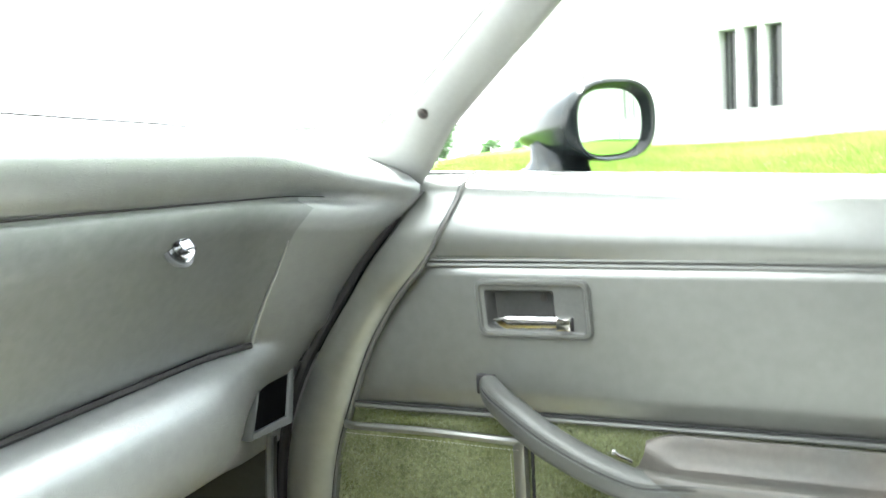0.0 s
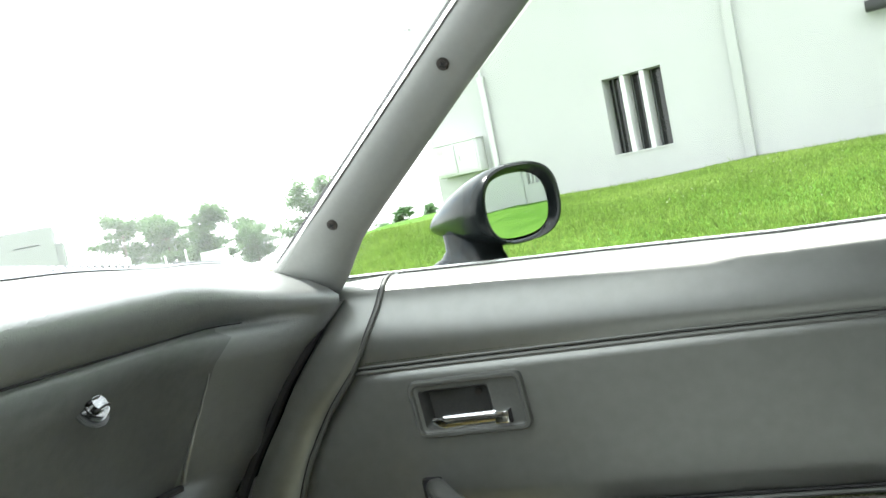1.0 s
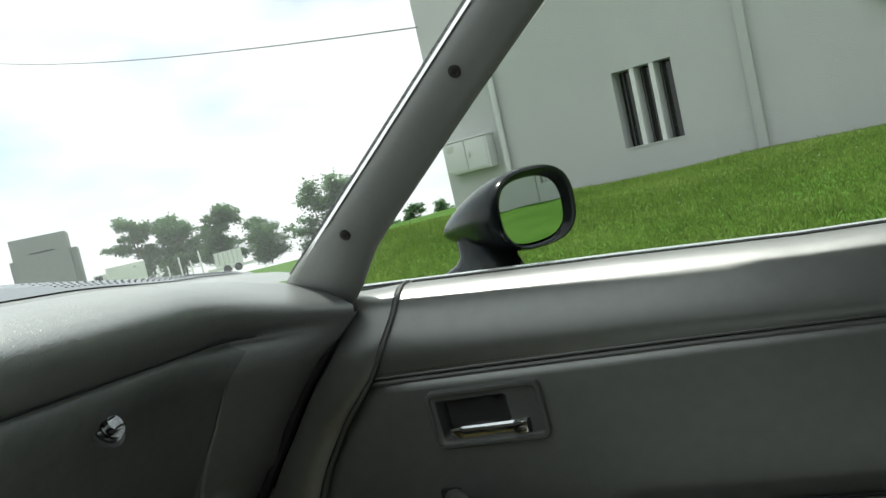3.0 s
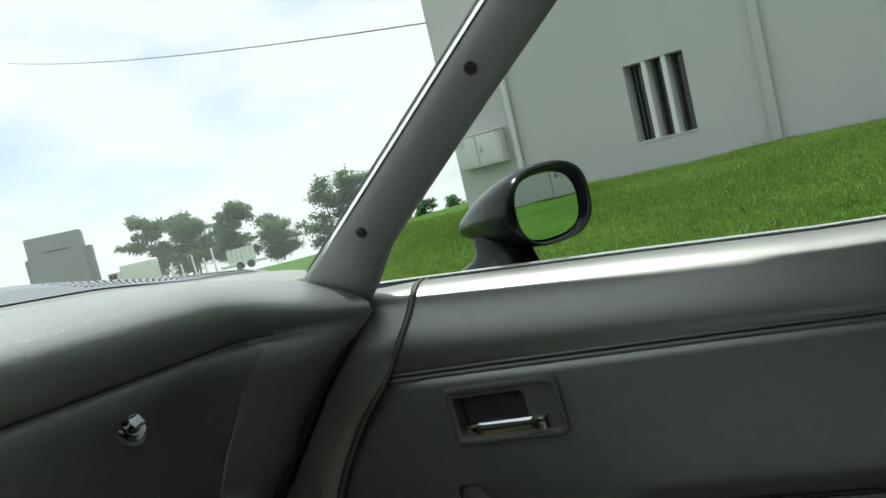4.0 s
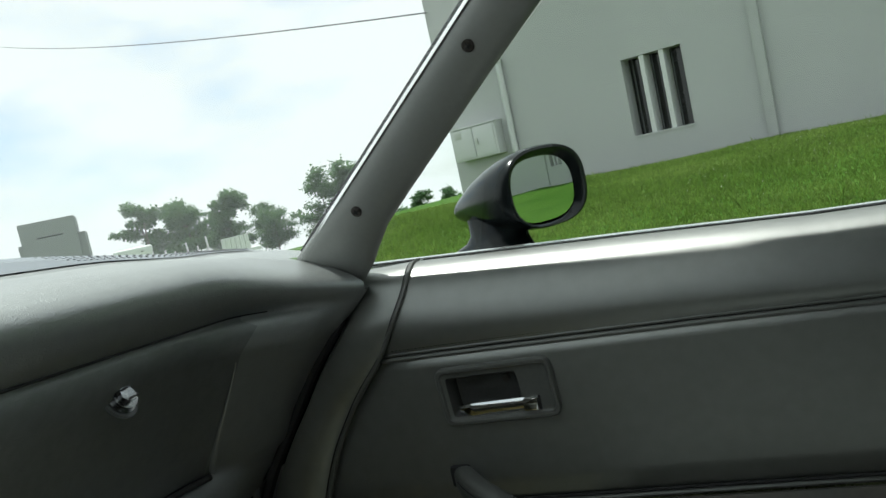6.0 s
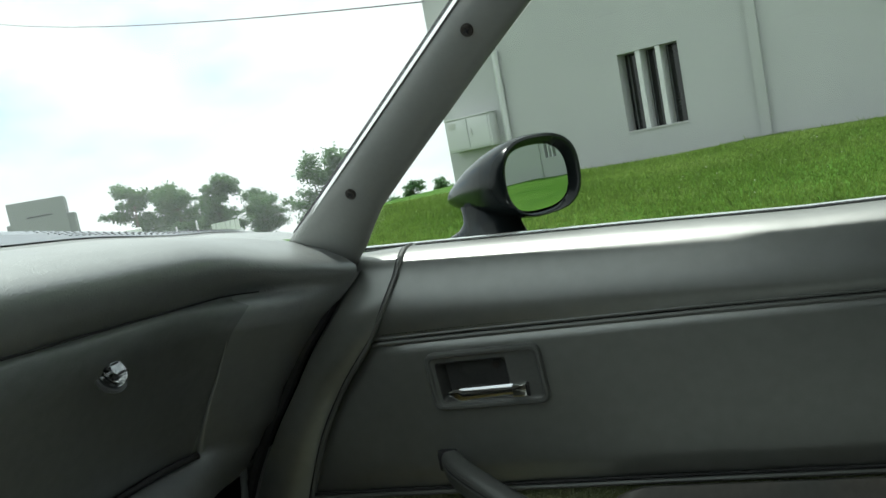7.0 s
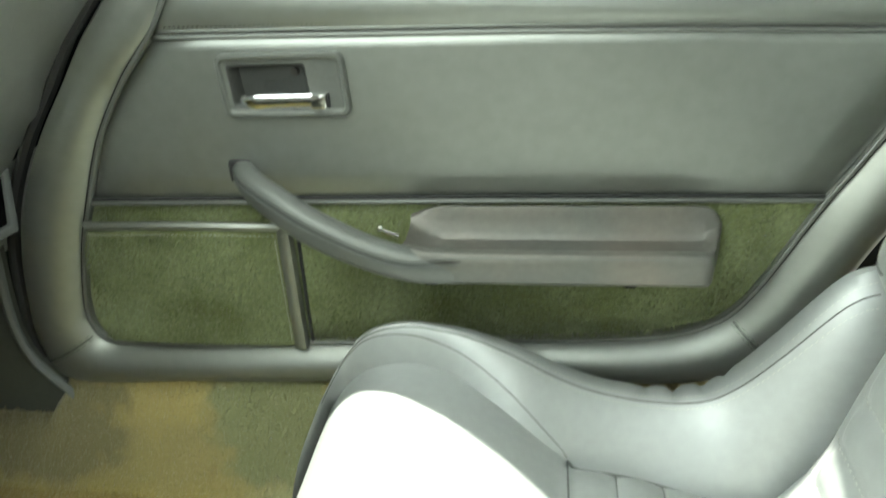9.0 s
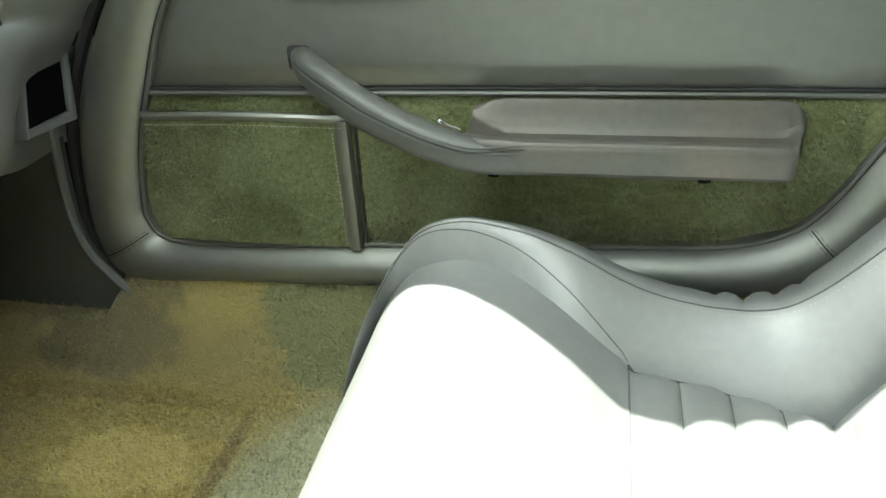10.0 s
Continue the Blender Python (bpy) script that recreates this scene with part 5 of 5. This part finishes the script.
# ---- the dashboard ----
def dash_section(y):
    zs = 0.843 - 0.047 * (max(y, -0.1) - 0.27)
    base = [(-0.95, zs + 0.03), (-0.62, zs + 0.079), (-0.50, zs + 0.079), (-0.40, zs + 0.074), (-0.352, zs + 0.069), (-0.345, zs + 0.064), (-0.338, zs + 0.066), (-0.315, zs + 0.0645), (-0.285, zs + 0.062), (-0.258, zs + 0.0583), (-0.2385, zs + 0.0520), (-0.2285, zs + 0.0440), (-0.2262, zs + 0.0360),
            (-0.2300, zs + 0.021), (-0.2400, zs + 0.005), (-0.2485, zs), (-0.2490, zs - 0.006), (-0.2460, zs - 0.009), (-0.270, 0.795), (-0.298, 0.745), (-0.326, 0.697), (-0.345, 0.669), (-0.352, 0.664),
            (-0.345, 0.660), (-0.330, 0.655), (-0.316, 0.643), (-0.307, 0.625), (-0.304, 0.60), (-0.309, 0.572), (-0.322, 0.55), (-0.34, 0.537), (-0.42, 0.53), (-0.62, 0.55)]
    end = [(-0.95, 0.85), (-0.62, 0.892), (-0.50, 0.892), (-0.40, 0.889), (-0.345, 0.885), (-0.339, 0.881), (-0.332, 0.882), (-0.305, 0.879), (-0.275, 0.873), (-0.245, 0.865), (-0.218, 0.856), (-0.192, 0.846), (-0.172, 0.835),
           (-0.160, 0.825), (-0.160, 0.817), (-0.166, 0.811), (-0.171, 0.806), (-0.178, 0.800), (-0.212, 0.773), (-0.249, 0.736), (-0.285, 0.696), (-0.308, 0.666), (-0.315, 0.657),
           (-0.320, 0.649), (-0.327, 0.640), (-0.338, 0.625), (-0.351, 0.609), (-0.368, 0.588), (-0.384, 0.562), (-0.394, 0.534), (-0.404, 0.495), (-0.45, 0.49), (-0.60, 0.5)]
    w = smooth(0.49, 0.70, y) ** 1.25
    flat = 1 - smooth(0.595, 0.64, y)
    low = smooth(0.49, 0.645, y) ** 1.1
    late = smooth(0.54, 0.70, y) ** 1.4
    out = []
    for i, (p, q) in enumerate(zip(base, end)):
        v = low if i >= 25 else late if 14 <= i <= 16 else w
        x, z = p[0] + (q[0] - p[0]) * v, p[1] + (q[1] - p[1]) * v
        if i in (21, 22):
            x += 0.006 * (1 - flat)
        if i <= 9:
            z += lerp([0.27, 0.41, 0.61, 0.70], [0.012, 0.009, 0.006, 0.003], y) * (1, 1, 1, 1, 1, 1, 1, 0.8, 0.5, 0.25)[i]
        out.append((x, z))
    far = lerp([0.5, 0.55, 0.70], [-0.445, -0.435, -0.365], y)
    rise = out[4][1] + 0.225 * (out[4][0] - far)
    out[3], out[2], out[1], out[0] = (far, rise), (far - 0.03, rise - 0.008), (far - 0.12, rise - 0.06), (-0.95, rise - 0.12)
    return out


def build_dash():
    dash = thing("dashboard", (-0.45, 0.3, 0.54), "padded grey dashboard with a closed glove box", "dashboard")
    ys = [-0.70, -0.5, -0.3, -0.1, 0.05, 0.15, 0.22, 0.29, 0.36, 0.42, 0.47, 0.50, 0.52, 0.54, 0.56, 0.575, 0.59, 0.60, 0.61, 0.62, 0.63, 0.64, 0.65, 0.66, 0.67, 0.68, 0.69]
    cols = [[(x, y, z) for x, z in dash_section(y)] for y in ys]
    rows = list(zip(*cols))
    whole = sheet(rows)
    whole.normal_update()
    normal_at = {tuple(round(c, 5) for c in v.co): v.normal.copy() for v in whole.verts}
    whole.free()

    def skin(name, cut, m, label):
        """A stretch of the dashboard's skin, shaded on smoothly into the next one."""
        bm = sheet(cut)
        ns = [normal_at.get(tuple(round(c, 5) for c in v.co), v.normal) for v in bm.verts]
        bm.normal_update()
        own = [v.normal.copy() for v in bm.verts]
        ns = [n if n.dot(o) > 0 else -n for n, o in zip(ns, own)]
        part(name, bm, m, dash, label).data.normals_split_custom_set_from_vertices(ns)
    seam_col = ys.index(0.575)
    skin("top_pad", rows[:16], PAD, "padded grey vinyl top with a rounded front")
    skin("glove_box_door", [r[:seam_col + 1] for r in rows[15:23]], GLOVE_SHADED, "flat glove box door, shade put into its darker grey")
    skin("fascia", [r[seam_col:] for r in rows[15:23]], PAD, "curved grey fascia beside the glove box")
    skin("lower_pad", rows[22:], PAD, "padded grey vinyl roll below the glove box")
    cols = [[(x - 0.12 * (y - 0.69), y, z - 0.10 * (y - 0.69)) for x, z in dash_section(0.69)[:10]] for y in (0.69, 0.71, 0.74, 0.78, 0.82)]
    part("pad_end", sheet(list(zip(*cols))), PAD, dash)
    cols = [[(x - dx, y, z) for x, z in dash_section(0.69)[14:26]] for y, dx in ((0.69, 0), (0.70, 0.0), (0.707, 0.002), (0.711, 0.007), (0.713, 0.018))]
    part("pad_return", sheet(list(zip(*cols))), PAD, dash)
    cols = [[(x, y, z) for x, z in dash_section(0.69)[26:]] for y in (0.69, 0.71, 0.74, 0.76)]
    part("fascia_end", sheet(list(zip(*cols))), PAD, dash)

    def on(y, i, out=0.0, up=0.0):
        s = dash_section(y)
        a = int(i)
        f = i - a
        x, z = s[a][0] + (s[a + 1][0] - s[a][0]) * f, s[a][1] + (s[a + 1][1] - s[a][1]) * f
        return Vector((x + out, y, z + up))
    # glove box door and its lines
    def box_end(i):
        return lerp([17.8, 18.4, 19, 19.6, 20.2, 20.8, 21.3], [0.566, 0.570, 0.572, 0.573, 0.576, 0.580, 0.585], i)
    part("upper_gap", tube([on(y, 15.2, 0.003) for y in np.linspace(0.600, -0.3, 44)], 0.0007, 6, None, 0.0022), SEAM, dash)
    part("glove_box_edge", tube([on(box_end(i) + 0.002, i, 0.0024, 0.001) for i in np.linspace(18.2, 21.4, 24)], 0.0005, 8, None, 0.0042), PAD, dash, "raised lip beside the glove box door")
    part("lower_gap", tube([on(y, 22, 0.006, 0.0) for y in np.linspace(-0.3, 0.583, 40)], 0.0036, 6), SEAM, dash)
    # lock
    k = Vector((-0.2672, 0.4240, 0.7955))
    axis = Vector((0.86, 0, 0.5)).normalized()
    lock = part("glove_box_lock", disc(k - axis * 0.001, axis, 0.0125, 0.006, 26, 0.002), LOCK_CHROME, dash, "chrome glove box knob")
    d = Vector((0, 0.97, 0.10)).normalized()
    d = (d - axis * d.dot(axis)).normalized()
    s = axis.cross(d)
    part("knob", disc(k + axis * 0.005, axis, 0.0112, 0.009, 26, 0.0042), LOCK_CHROME, lock)
    for off in (-0.0046, 0.0046):
        half = math.sqrt(0.0100 ** 2 - off ** 2)
        part("groove", tube(curve_points([k + axis * 0.0072 + s * off - d * half, k + axis * 0.0088 + s * off, k + axis * 0.0072 + s * off + d * half], 8), 0.0015, 6), SEAM, lock, "dark groove across the knob")
    part("surround", disc(k - axis * 0.004, axis, 0.0160, 0.004, 26, 0.001), PLASTIC, dash)
    # side outlet beside the door
    def quad(grow, out):
        return [Vector((-0.362 + out, y, z)) for y, z in ((0.598 - grow, 0.548 - 1.2 * grow), (0.667 + 1.3 * grow, 0.544 - 2.0 * grow), (0.686 + 1.6 * grow, 0.615 + 1.4 * grow), (0.623 - grow, 0.611 + 1.2 * grow))]
    rows = [quad(0.005, -0.03), quad(0.005, 0.003), quad(0.004, 0.006), quad(0.001, 0.006), quad(-0.001, 0.004), quad(-0.0015, 0.0005)]
    vent = part("air_outlet", sheet(rows, closed=True), PLASTIC, dash, "open rectangular side air outlet")
    # one flat black face in place of the outlet's shaded depth
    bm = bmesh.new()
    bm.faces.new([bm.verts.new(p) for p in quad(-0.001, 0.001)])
    part("duct_shade", bm, VOID, vent, "flat black face for the shade inside the outlet", smooth=False)
    # perforated strip along the foot of the windshield
    def rim_at(y, f, up):
        d = max(0.0, y - 0.69)
        return on(min(y, 0.69), f, -0.12 * d, up - 0.10 * d) + Vector((0, d, 0))
    strip = part("defroster_strip", sheet([[rim_at(y, f, 0.0016) for y in ys + [0.71, 0.74, 0.77, 0.80]] for f in (2.6, 3.0, 3.35, 3.7, 3.97)]), STRIP, dash, "perforated plastic strip, sky reflection put into its blue-grey")
    bm = bmesh.new()
    for i in range(36):
        for j in range(5):
            p = rim_at(0.525 + 0.0075 * i, 3.14 + 0.15 * j, 0.0018)
            disc(p, (0.2, 0.05, 1), 0.0013, 0.0010, 8, 0, bm)
    tagged(part("speaker_holes", bm, SEAM, strip, "rows of small round holes"), kind="stuff")


# ---- the seat ----
S_MID, S_HALF = 0.385, 0.245


def evened(f, x, r=0.016):
    """f with its corners rounded off, but for the steep nose."""
    r = min(r, max(0.0, (x + 0.062) * 0.5))
    return sum(f(x + r * k / 4) for k in range(-4, 5)) / 9


def crest(x):
    return evened(lambda q: lerp([-0.062, -0.058, -0.05, -0.035, -0.01, 0.015, 0.04, 0.08, 0.142, 0.19, 0.224, 0.27, 0.306, 0.34, 0.373, 0.40, 0.43, 0.455, 0.475, 0.492, 0.53],
                [0.20, 0.262, 0.31, 0.36, 0.405, 0.437, 0.455, 0.464, 0.454, 0.435, 0.415, 0.397, 0.390, 0.389, 0.394, 0.415, 0.452, 0.486, 0.514, 0.531, 0.534], q), x)


def middle(x):
    z = evened(lambda q: lerp([-0.062, -0.058, -0.05, -0.035, -0.01, 0.015, 0.04, 0.08, 0.13, 0.18, 0.22, 0.24, 0.33, 0.43, 0.52],
             [0.20, 0.255, 0.298, 0.340, 0.380, 0.408, 0.422, 0.430, 0.419, 0.395, 0.366, 0.349, 0.339, 0.327, 0.322], q), x)
    return z


def pleat(x):
    if x <= 0.24:
        return 0.0
    return 0.009 * abs(math.sin(math.pi * (((x - 0.24) / 0.0435) % 1.0))) ** 0.6 - 0.004


def build_seat():
    seat = thing("bucket_seat", (0.2, S_MID, 0.2), "silver-grey leather bucket seat with a pleated centre", "car seat")
    xs = list(np.linspace(-0.062, -0.03, 9)) + list(np.linspace(-0.02, 0.238, 40)) + list(np.linspace(0.24, 0.525, 80))
    rows = []
    for x in xs:
        c, b = crest(x), middle(x)
        nose = 0.085 * (1 - smooth(-0.06, 0.05, x)) ** 2
        edge = 0.172 if x > 0.235 else 0.172 + 0.045 * smooth(0.235, 0.09, x)
        edge = edge - 0.03 * smooth(0.27, 0.45, x)
        r = []
        for k in range(-30, 31):
            s = k / 30
            a = abs(s)
            if a < 0.6:
                d = a / 0.6 * edge
                z = b - 0.004 * (d / edge) ** 2
                z += pleat(x) * (1 - 0.85 * smooth(0.86, 1.0, a / 0.6))
                if x > 0.236:
                    z -= 0.015 * smooth(0.90, 1.0, a / 0.6)
                    z += 0.004
            elif a < 0.88:
                f = (a - 0.6) / 0.28
                d = edge + (S_HALF - 0.012 - nose - edge) * f
                bottom = b - 0.004 - 0.012 * smooth(0.232, 0.245, x)
                z = bottom + (c - bottom) * math.sin(f * math.pi / 2) ** 1.0
            else:
                f = (a - 0.88) / 0.12
                d = S_HALF - 0.012 - nose + 0.034 * math.sin(f * math.pi / 2)
                z = c - (c - 0.2) * (1 - math.cos(f * math.pi / 2)) ** 1.3
            fold = 0.0
            if x > 0.25 and a > 0.80:
                fold = 0.0012 * math.sin(x * 190 + 3 * a) * smooth(0.27, 0.31, x) * smooth(0.42, 0.38, x) * smooth(0.78, 0.9, a)
                for at, deep in ((0.318, 0.004), (0.344, 0.007), (0.372, 0.005), (0.392, 0.006)):
                    fold -= deep * math.exp(-((x - at - 0.05 * (a - 0.9)) / 0.0045) ** 2) * smooth(0.83, 0.90, a)
            back = 0.016 * (1 - 0.35 * smooth(0.35, 0.95, a)) * (1 - smooth(-0.06, 0.07, x))
            r.append((x + back, S_MID + math.copysign(d, s), z + fold))
        rows.append(r)
    part("cushion", sheet(rows), SEAT, seat)

    def on_cushion(x, s, lift=0.0):
        i = max(0, min(len(xs) - 2, sum(1 for q in xs if q <= x) - 1))
        g = min(1.0, max(0.0, (x - xs[i]) / (xs[i + 1] - xs[i])))
        k = (s + 1) * 30
        a = int(min(k, 59))
        near, far = Vector(rows[i][a]).lerp(Vector(rows[i][a + 1]), k - a), Vector(rows[i + 1][a]).lerp(Vector(rows[i + 1][a + 1]), k - a)
        return near.lerp(far, g) + Vector((0, 0, lift))

    def stitches(lane, sg, long=0.0024):
        """Short threads laid end to end along a lane of the cushion."""
        bm = bmesh.new()
        for (x0, s0), (x1, s1) in zip(lane, lane[1:]):
            p, q = on_cushion(x0, sg * s0, 0.0006), on_cushion(x1, sg * s1, 0.0006)
            if (q - p).length > 1e-5:
                tube([p, p + (q - p).normalized() * long], 0.00038, 4, bm)
        tagged(part("stitching", bm, THREAD, seat), kind="stuff")
    # stitched seams along the bolsters
    for sg in (1, -1):
        part("bolster_seam", tube([on_cushion(x, sg * 0.815, 0.0002) for x in np.linspace(0.0, 0.505, 110)], 0.0008, 5), SEAT_SEAM, seat)
        for off in (0.835, 0.795):
            stitches([(x, off) for x in np.linspace(-0.01, 0.505, 130)], sg)
        lane = [(-0.02 + 0.258 * k / 59, 0.795 - 0.185 * (k / 59) ** 1.5) for k in range(60)]
        part("thigh_seam", tube([on_cushion(x, sg * q, 0.0003) for x, q in lane], 0.0006, 6), SEAT_SEAM, seat)
        part("insert_seam", tube([on_cushion(x, sg * 0.602, 0.001) for x in np.linspace(0.238, 0.45, 40)], 0.0014, 6), SEAT_SEAM, seat)
    part("front_seam", tube([on_cushion(0.238, s) for s in np.linspace(-0.6, 0.6, 40)], 0.0010, 6), SEAT_SEAM, seat)
    for k in range(1, 5):
        part("pleat_seam", tube([on_cushion(0.24 + 0.0435 * k, s) + Vector((0, 0, -0.0004)) for s in np.linspace(-0.595, 0.595, 40)], 0.0010, 5), SEAT_SEAM, seat)
        stitches([(0.2425 + 0.0435 * k, q) for q in np.linspace(-0.58, 0.58, 76)], 1, 0.0026)
    # backrest: a pleated centre panel between two side bolsters
    rows = []
    for i in range(90):
        z = 0.325 + 0.70 * i / 89
        x0 = lerp([0.32, 0.35, 0.385, 0.42, 0.47, 0.52, 0.60, 0.80, 1.03], [0.402, 0.416, 0.438, 0.452, 0.464, 0.478, 0.500, 0.552, 0.612], z)
        puff = 0.008 * abs(math.sin(math.pi * (z - 0.35) / 0.0435)) ** 0.6
        r = []
        for k in range(-26, 27):
            a = abs(k) / 26
            if a < 0.7:
                d, x = a / 0.7 * 0.118, x0 - puff * smooth(1.0, 0.88, a / 0.7)
            else:
                g = (a - 0.7) / 0.3 * math.pi / 2
                d, x = 0.118 + 0.030 * math.sin(g), x0 + 0.050 * (1 - math.cos(g))
            r.append((x, S_MID + math.copysign(d, k), z))
        rows.append(r)
    rows.append([(q[0] + 0.05, S_MID + (q[1] - S_MID) * 0.85, 1.045) for q in rows[-1]])
    part("backrest", sheet(rows), SEAT, seat, "pleated leather backrest centre")
    bm = bmesh.new()
    for z in (0.3935, 0.437, 0.4805, 0.524):
        i = round((z - 0.325) / 0.70 * 89)
        for k in range(2, 50):
            p, q = Vector(rows[i][k]), Vector(rows[i][k + 1])
            tube([p - Vector((0.0007, 0, 0)), p.lerp(q, 0.5) - Vector((0.0007, 0, 0))], 0.00038, 4, bm)
    tagged(part("stitching", bm, THREAD, seat), kind="stuff")
    for sg in (1, -1):
        def wing(z, turn, grow=1.0):
            low = max(0.0, 1 - (z - 0.511) / 0.05)
            top = max(0.0, (z - 0.97) / 0.06)
            e = math.sqrt(max(0.0, 1 - low * low)) * math.sqrt(max(0.02, 1 - top * top)) * grow
            c, t = math.cos(turn), math.sin(turn)
            mid = 0.545 + 0.25 * (z - 0.55)
            return Vector((mid - 0.052 * e * math.copysign(abs(t) ** 0.65, t), S_MID + sg * (0.186 + 0.054 * e * math.copysign(abs(c) ** 0.65, c)), z))
        zs = [0.5111, 0.513, 0.517, 0.523, 0.531, 0.541, 0.552, 0.565] + list(np.linspace(0.59, 1.03, 22))
        body = [[wing(z, 2 * math.pi * k / 32) for k in range(32)] for z in zs]
        part("side_bolster", sheet(body, closed=True, caps=True), SEAT, seat, "rounded leather side bolster of the backrest")
        edge = [wing(0.545, t, 1.004) for t in np.linspace(1.5, 0.9, 8)] + [wing(z, 0.88, 1.004) for z in np.linspace(0.55, 0.98, 60)]
        part("bolster_seam", tube(edge, 0.0007, 5), SEAT_SEAM, seat)
        bm = bmesh.new()
        for t in (1.0, 0.78):
            run = [wing(z, t, 1.006) for z in np.linspace(0.545, 0.98, 110)]
            for p, q in zip(run, run[1:]):
                tube([p, p + (q - p).normalized() * 0.0025], 0.0004, 4, bm)
        tagged(part("stitching", bm, THREAD, seat), kind="stuff")
    part("seat_base", block((-0.03, S_MID - 0.2, 0.195), (0.6, S_MID + 0.2, 0.27), 0.015), KICK, seat)


def pile_mesh(name, roots, normals, long, wide, lean, seed):
    """Many short tufts standing on a carpet."""
    rng = np.random.default_rng(seed)
    n = len(roots)
    a = rng.normal(0, 1, (n, 3))
    tip = roots + (normals * rng.uniform(0.5, 1.1, (n, 1)) + a * 0.35 + np.array(lean)) * long
    side = np.cross(normals, a)
    side *= wide / np.maximum(np.linalg.norm(side, axis=1, keepdims=True), 1e-6)
    verts = np.stack([roots - side, roots + side, tip], 1).reshape(-1, 3)
    me = bpy.data.meshes.new(name)
    me.from_pydata(verts.tolist(), [], (np.arange(n)[:, None] * 3 + np.arange(3)[None]).tolist())
    return me


def build_pile():
    rng = np.random.default_rng(8)
    n = 70000
    x, y = rng.uniform(-0.75, 0.12, n), rng.uniform(0.12, 0.69, n)
    z = np.array([lerp([0.12, 0.3, 0.45, 0.60, 0.625, 0.645, 0.66, 0.675, 0.69], [0.2, 0.198, 0.2, 0.2, 0.205, 0.225, 0.262, 0.305, 0.325], q) for q in y])
    z = np.where(y > 0.6, np.minimum(z, [0.27 + 0.2 * smooth(-0.385, -0.34, q) for q in x]), z)
    z = np.maximum(z, [0.2 + 0.22 * smooth(-0.62, -1.15, q) for q in x]) + [0.006 * noise.noise(Vector((p * 6, q * 7, 2))) for p, q in zip(x, y)]
    up = np.tile(np.array([[0.0, -0.15, 1.0]]), (n, 1))
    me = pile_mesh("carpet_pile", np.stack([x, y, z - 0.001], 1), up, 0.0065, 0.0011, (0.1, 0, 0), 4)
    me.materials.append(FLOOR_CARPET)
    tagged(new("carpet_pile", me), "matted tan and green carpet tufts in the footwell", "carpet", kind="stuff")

    # the door's carpet: the pocket and the panel behind it
    n = 60000
    x, z = rng.uniform(-0.305, 0.44, n), rng.uniform(0.372, 0.556, n)
    keep = (x > [front_x(q) + 0.004 for q in z]) & (x < [rear_x(q) - 0.006 for q in z]) & ((x < 0.33) | (z > 0.402 + 0.33 * (x - 0.33)))
    x, z = x[keep], z[keep]
    g = np.clip((x + 0.305) / 0.245, 0, 1)
    on_pocket = (x < -0.072) & (z < 0.526) & (z > 0.379)
    y = np.where(on_pocket, 0.694 - 0.012 * np.sqrt(np.sin(np.pi * g)) * (0.3 + 0.7 * (z - 0.378) / 0.157), 0.6992)
    away = np.tile(np.array([[0.0, -1.0, 0.1]]), (len(x), 1))
    me = pile_mesh("door_pile", np.stack([x, y + 0.0005, z], 1), away, 0.0034, 0.0008, (0.1, 0, -0.25), 5)
    me.materials.append(CARPET)
    tagged(new("door_pile", me), "short matted green carpet tufts on the door", "carpet", kind="stuff")


build_ground()
build_building()
build_wall_fittings()
build_grass()
build_clover()
build_distance()
build_shell()
build_pillar()
build_glass()
build_door()
build_mirror()
build_dash()
build_seat()
build_pile()
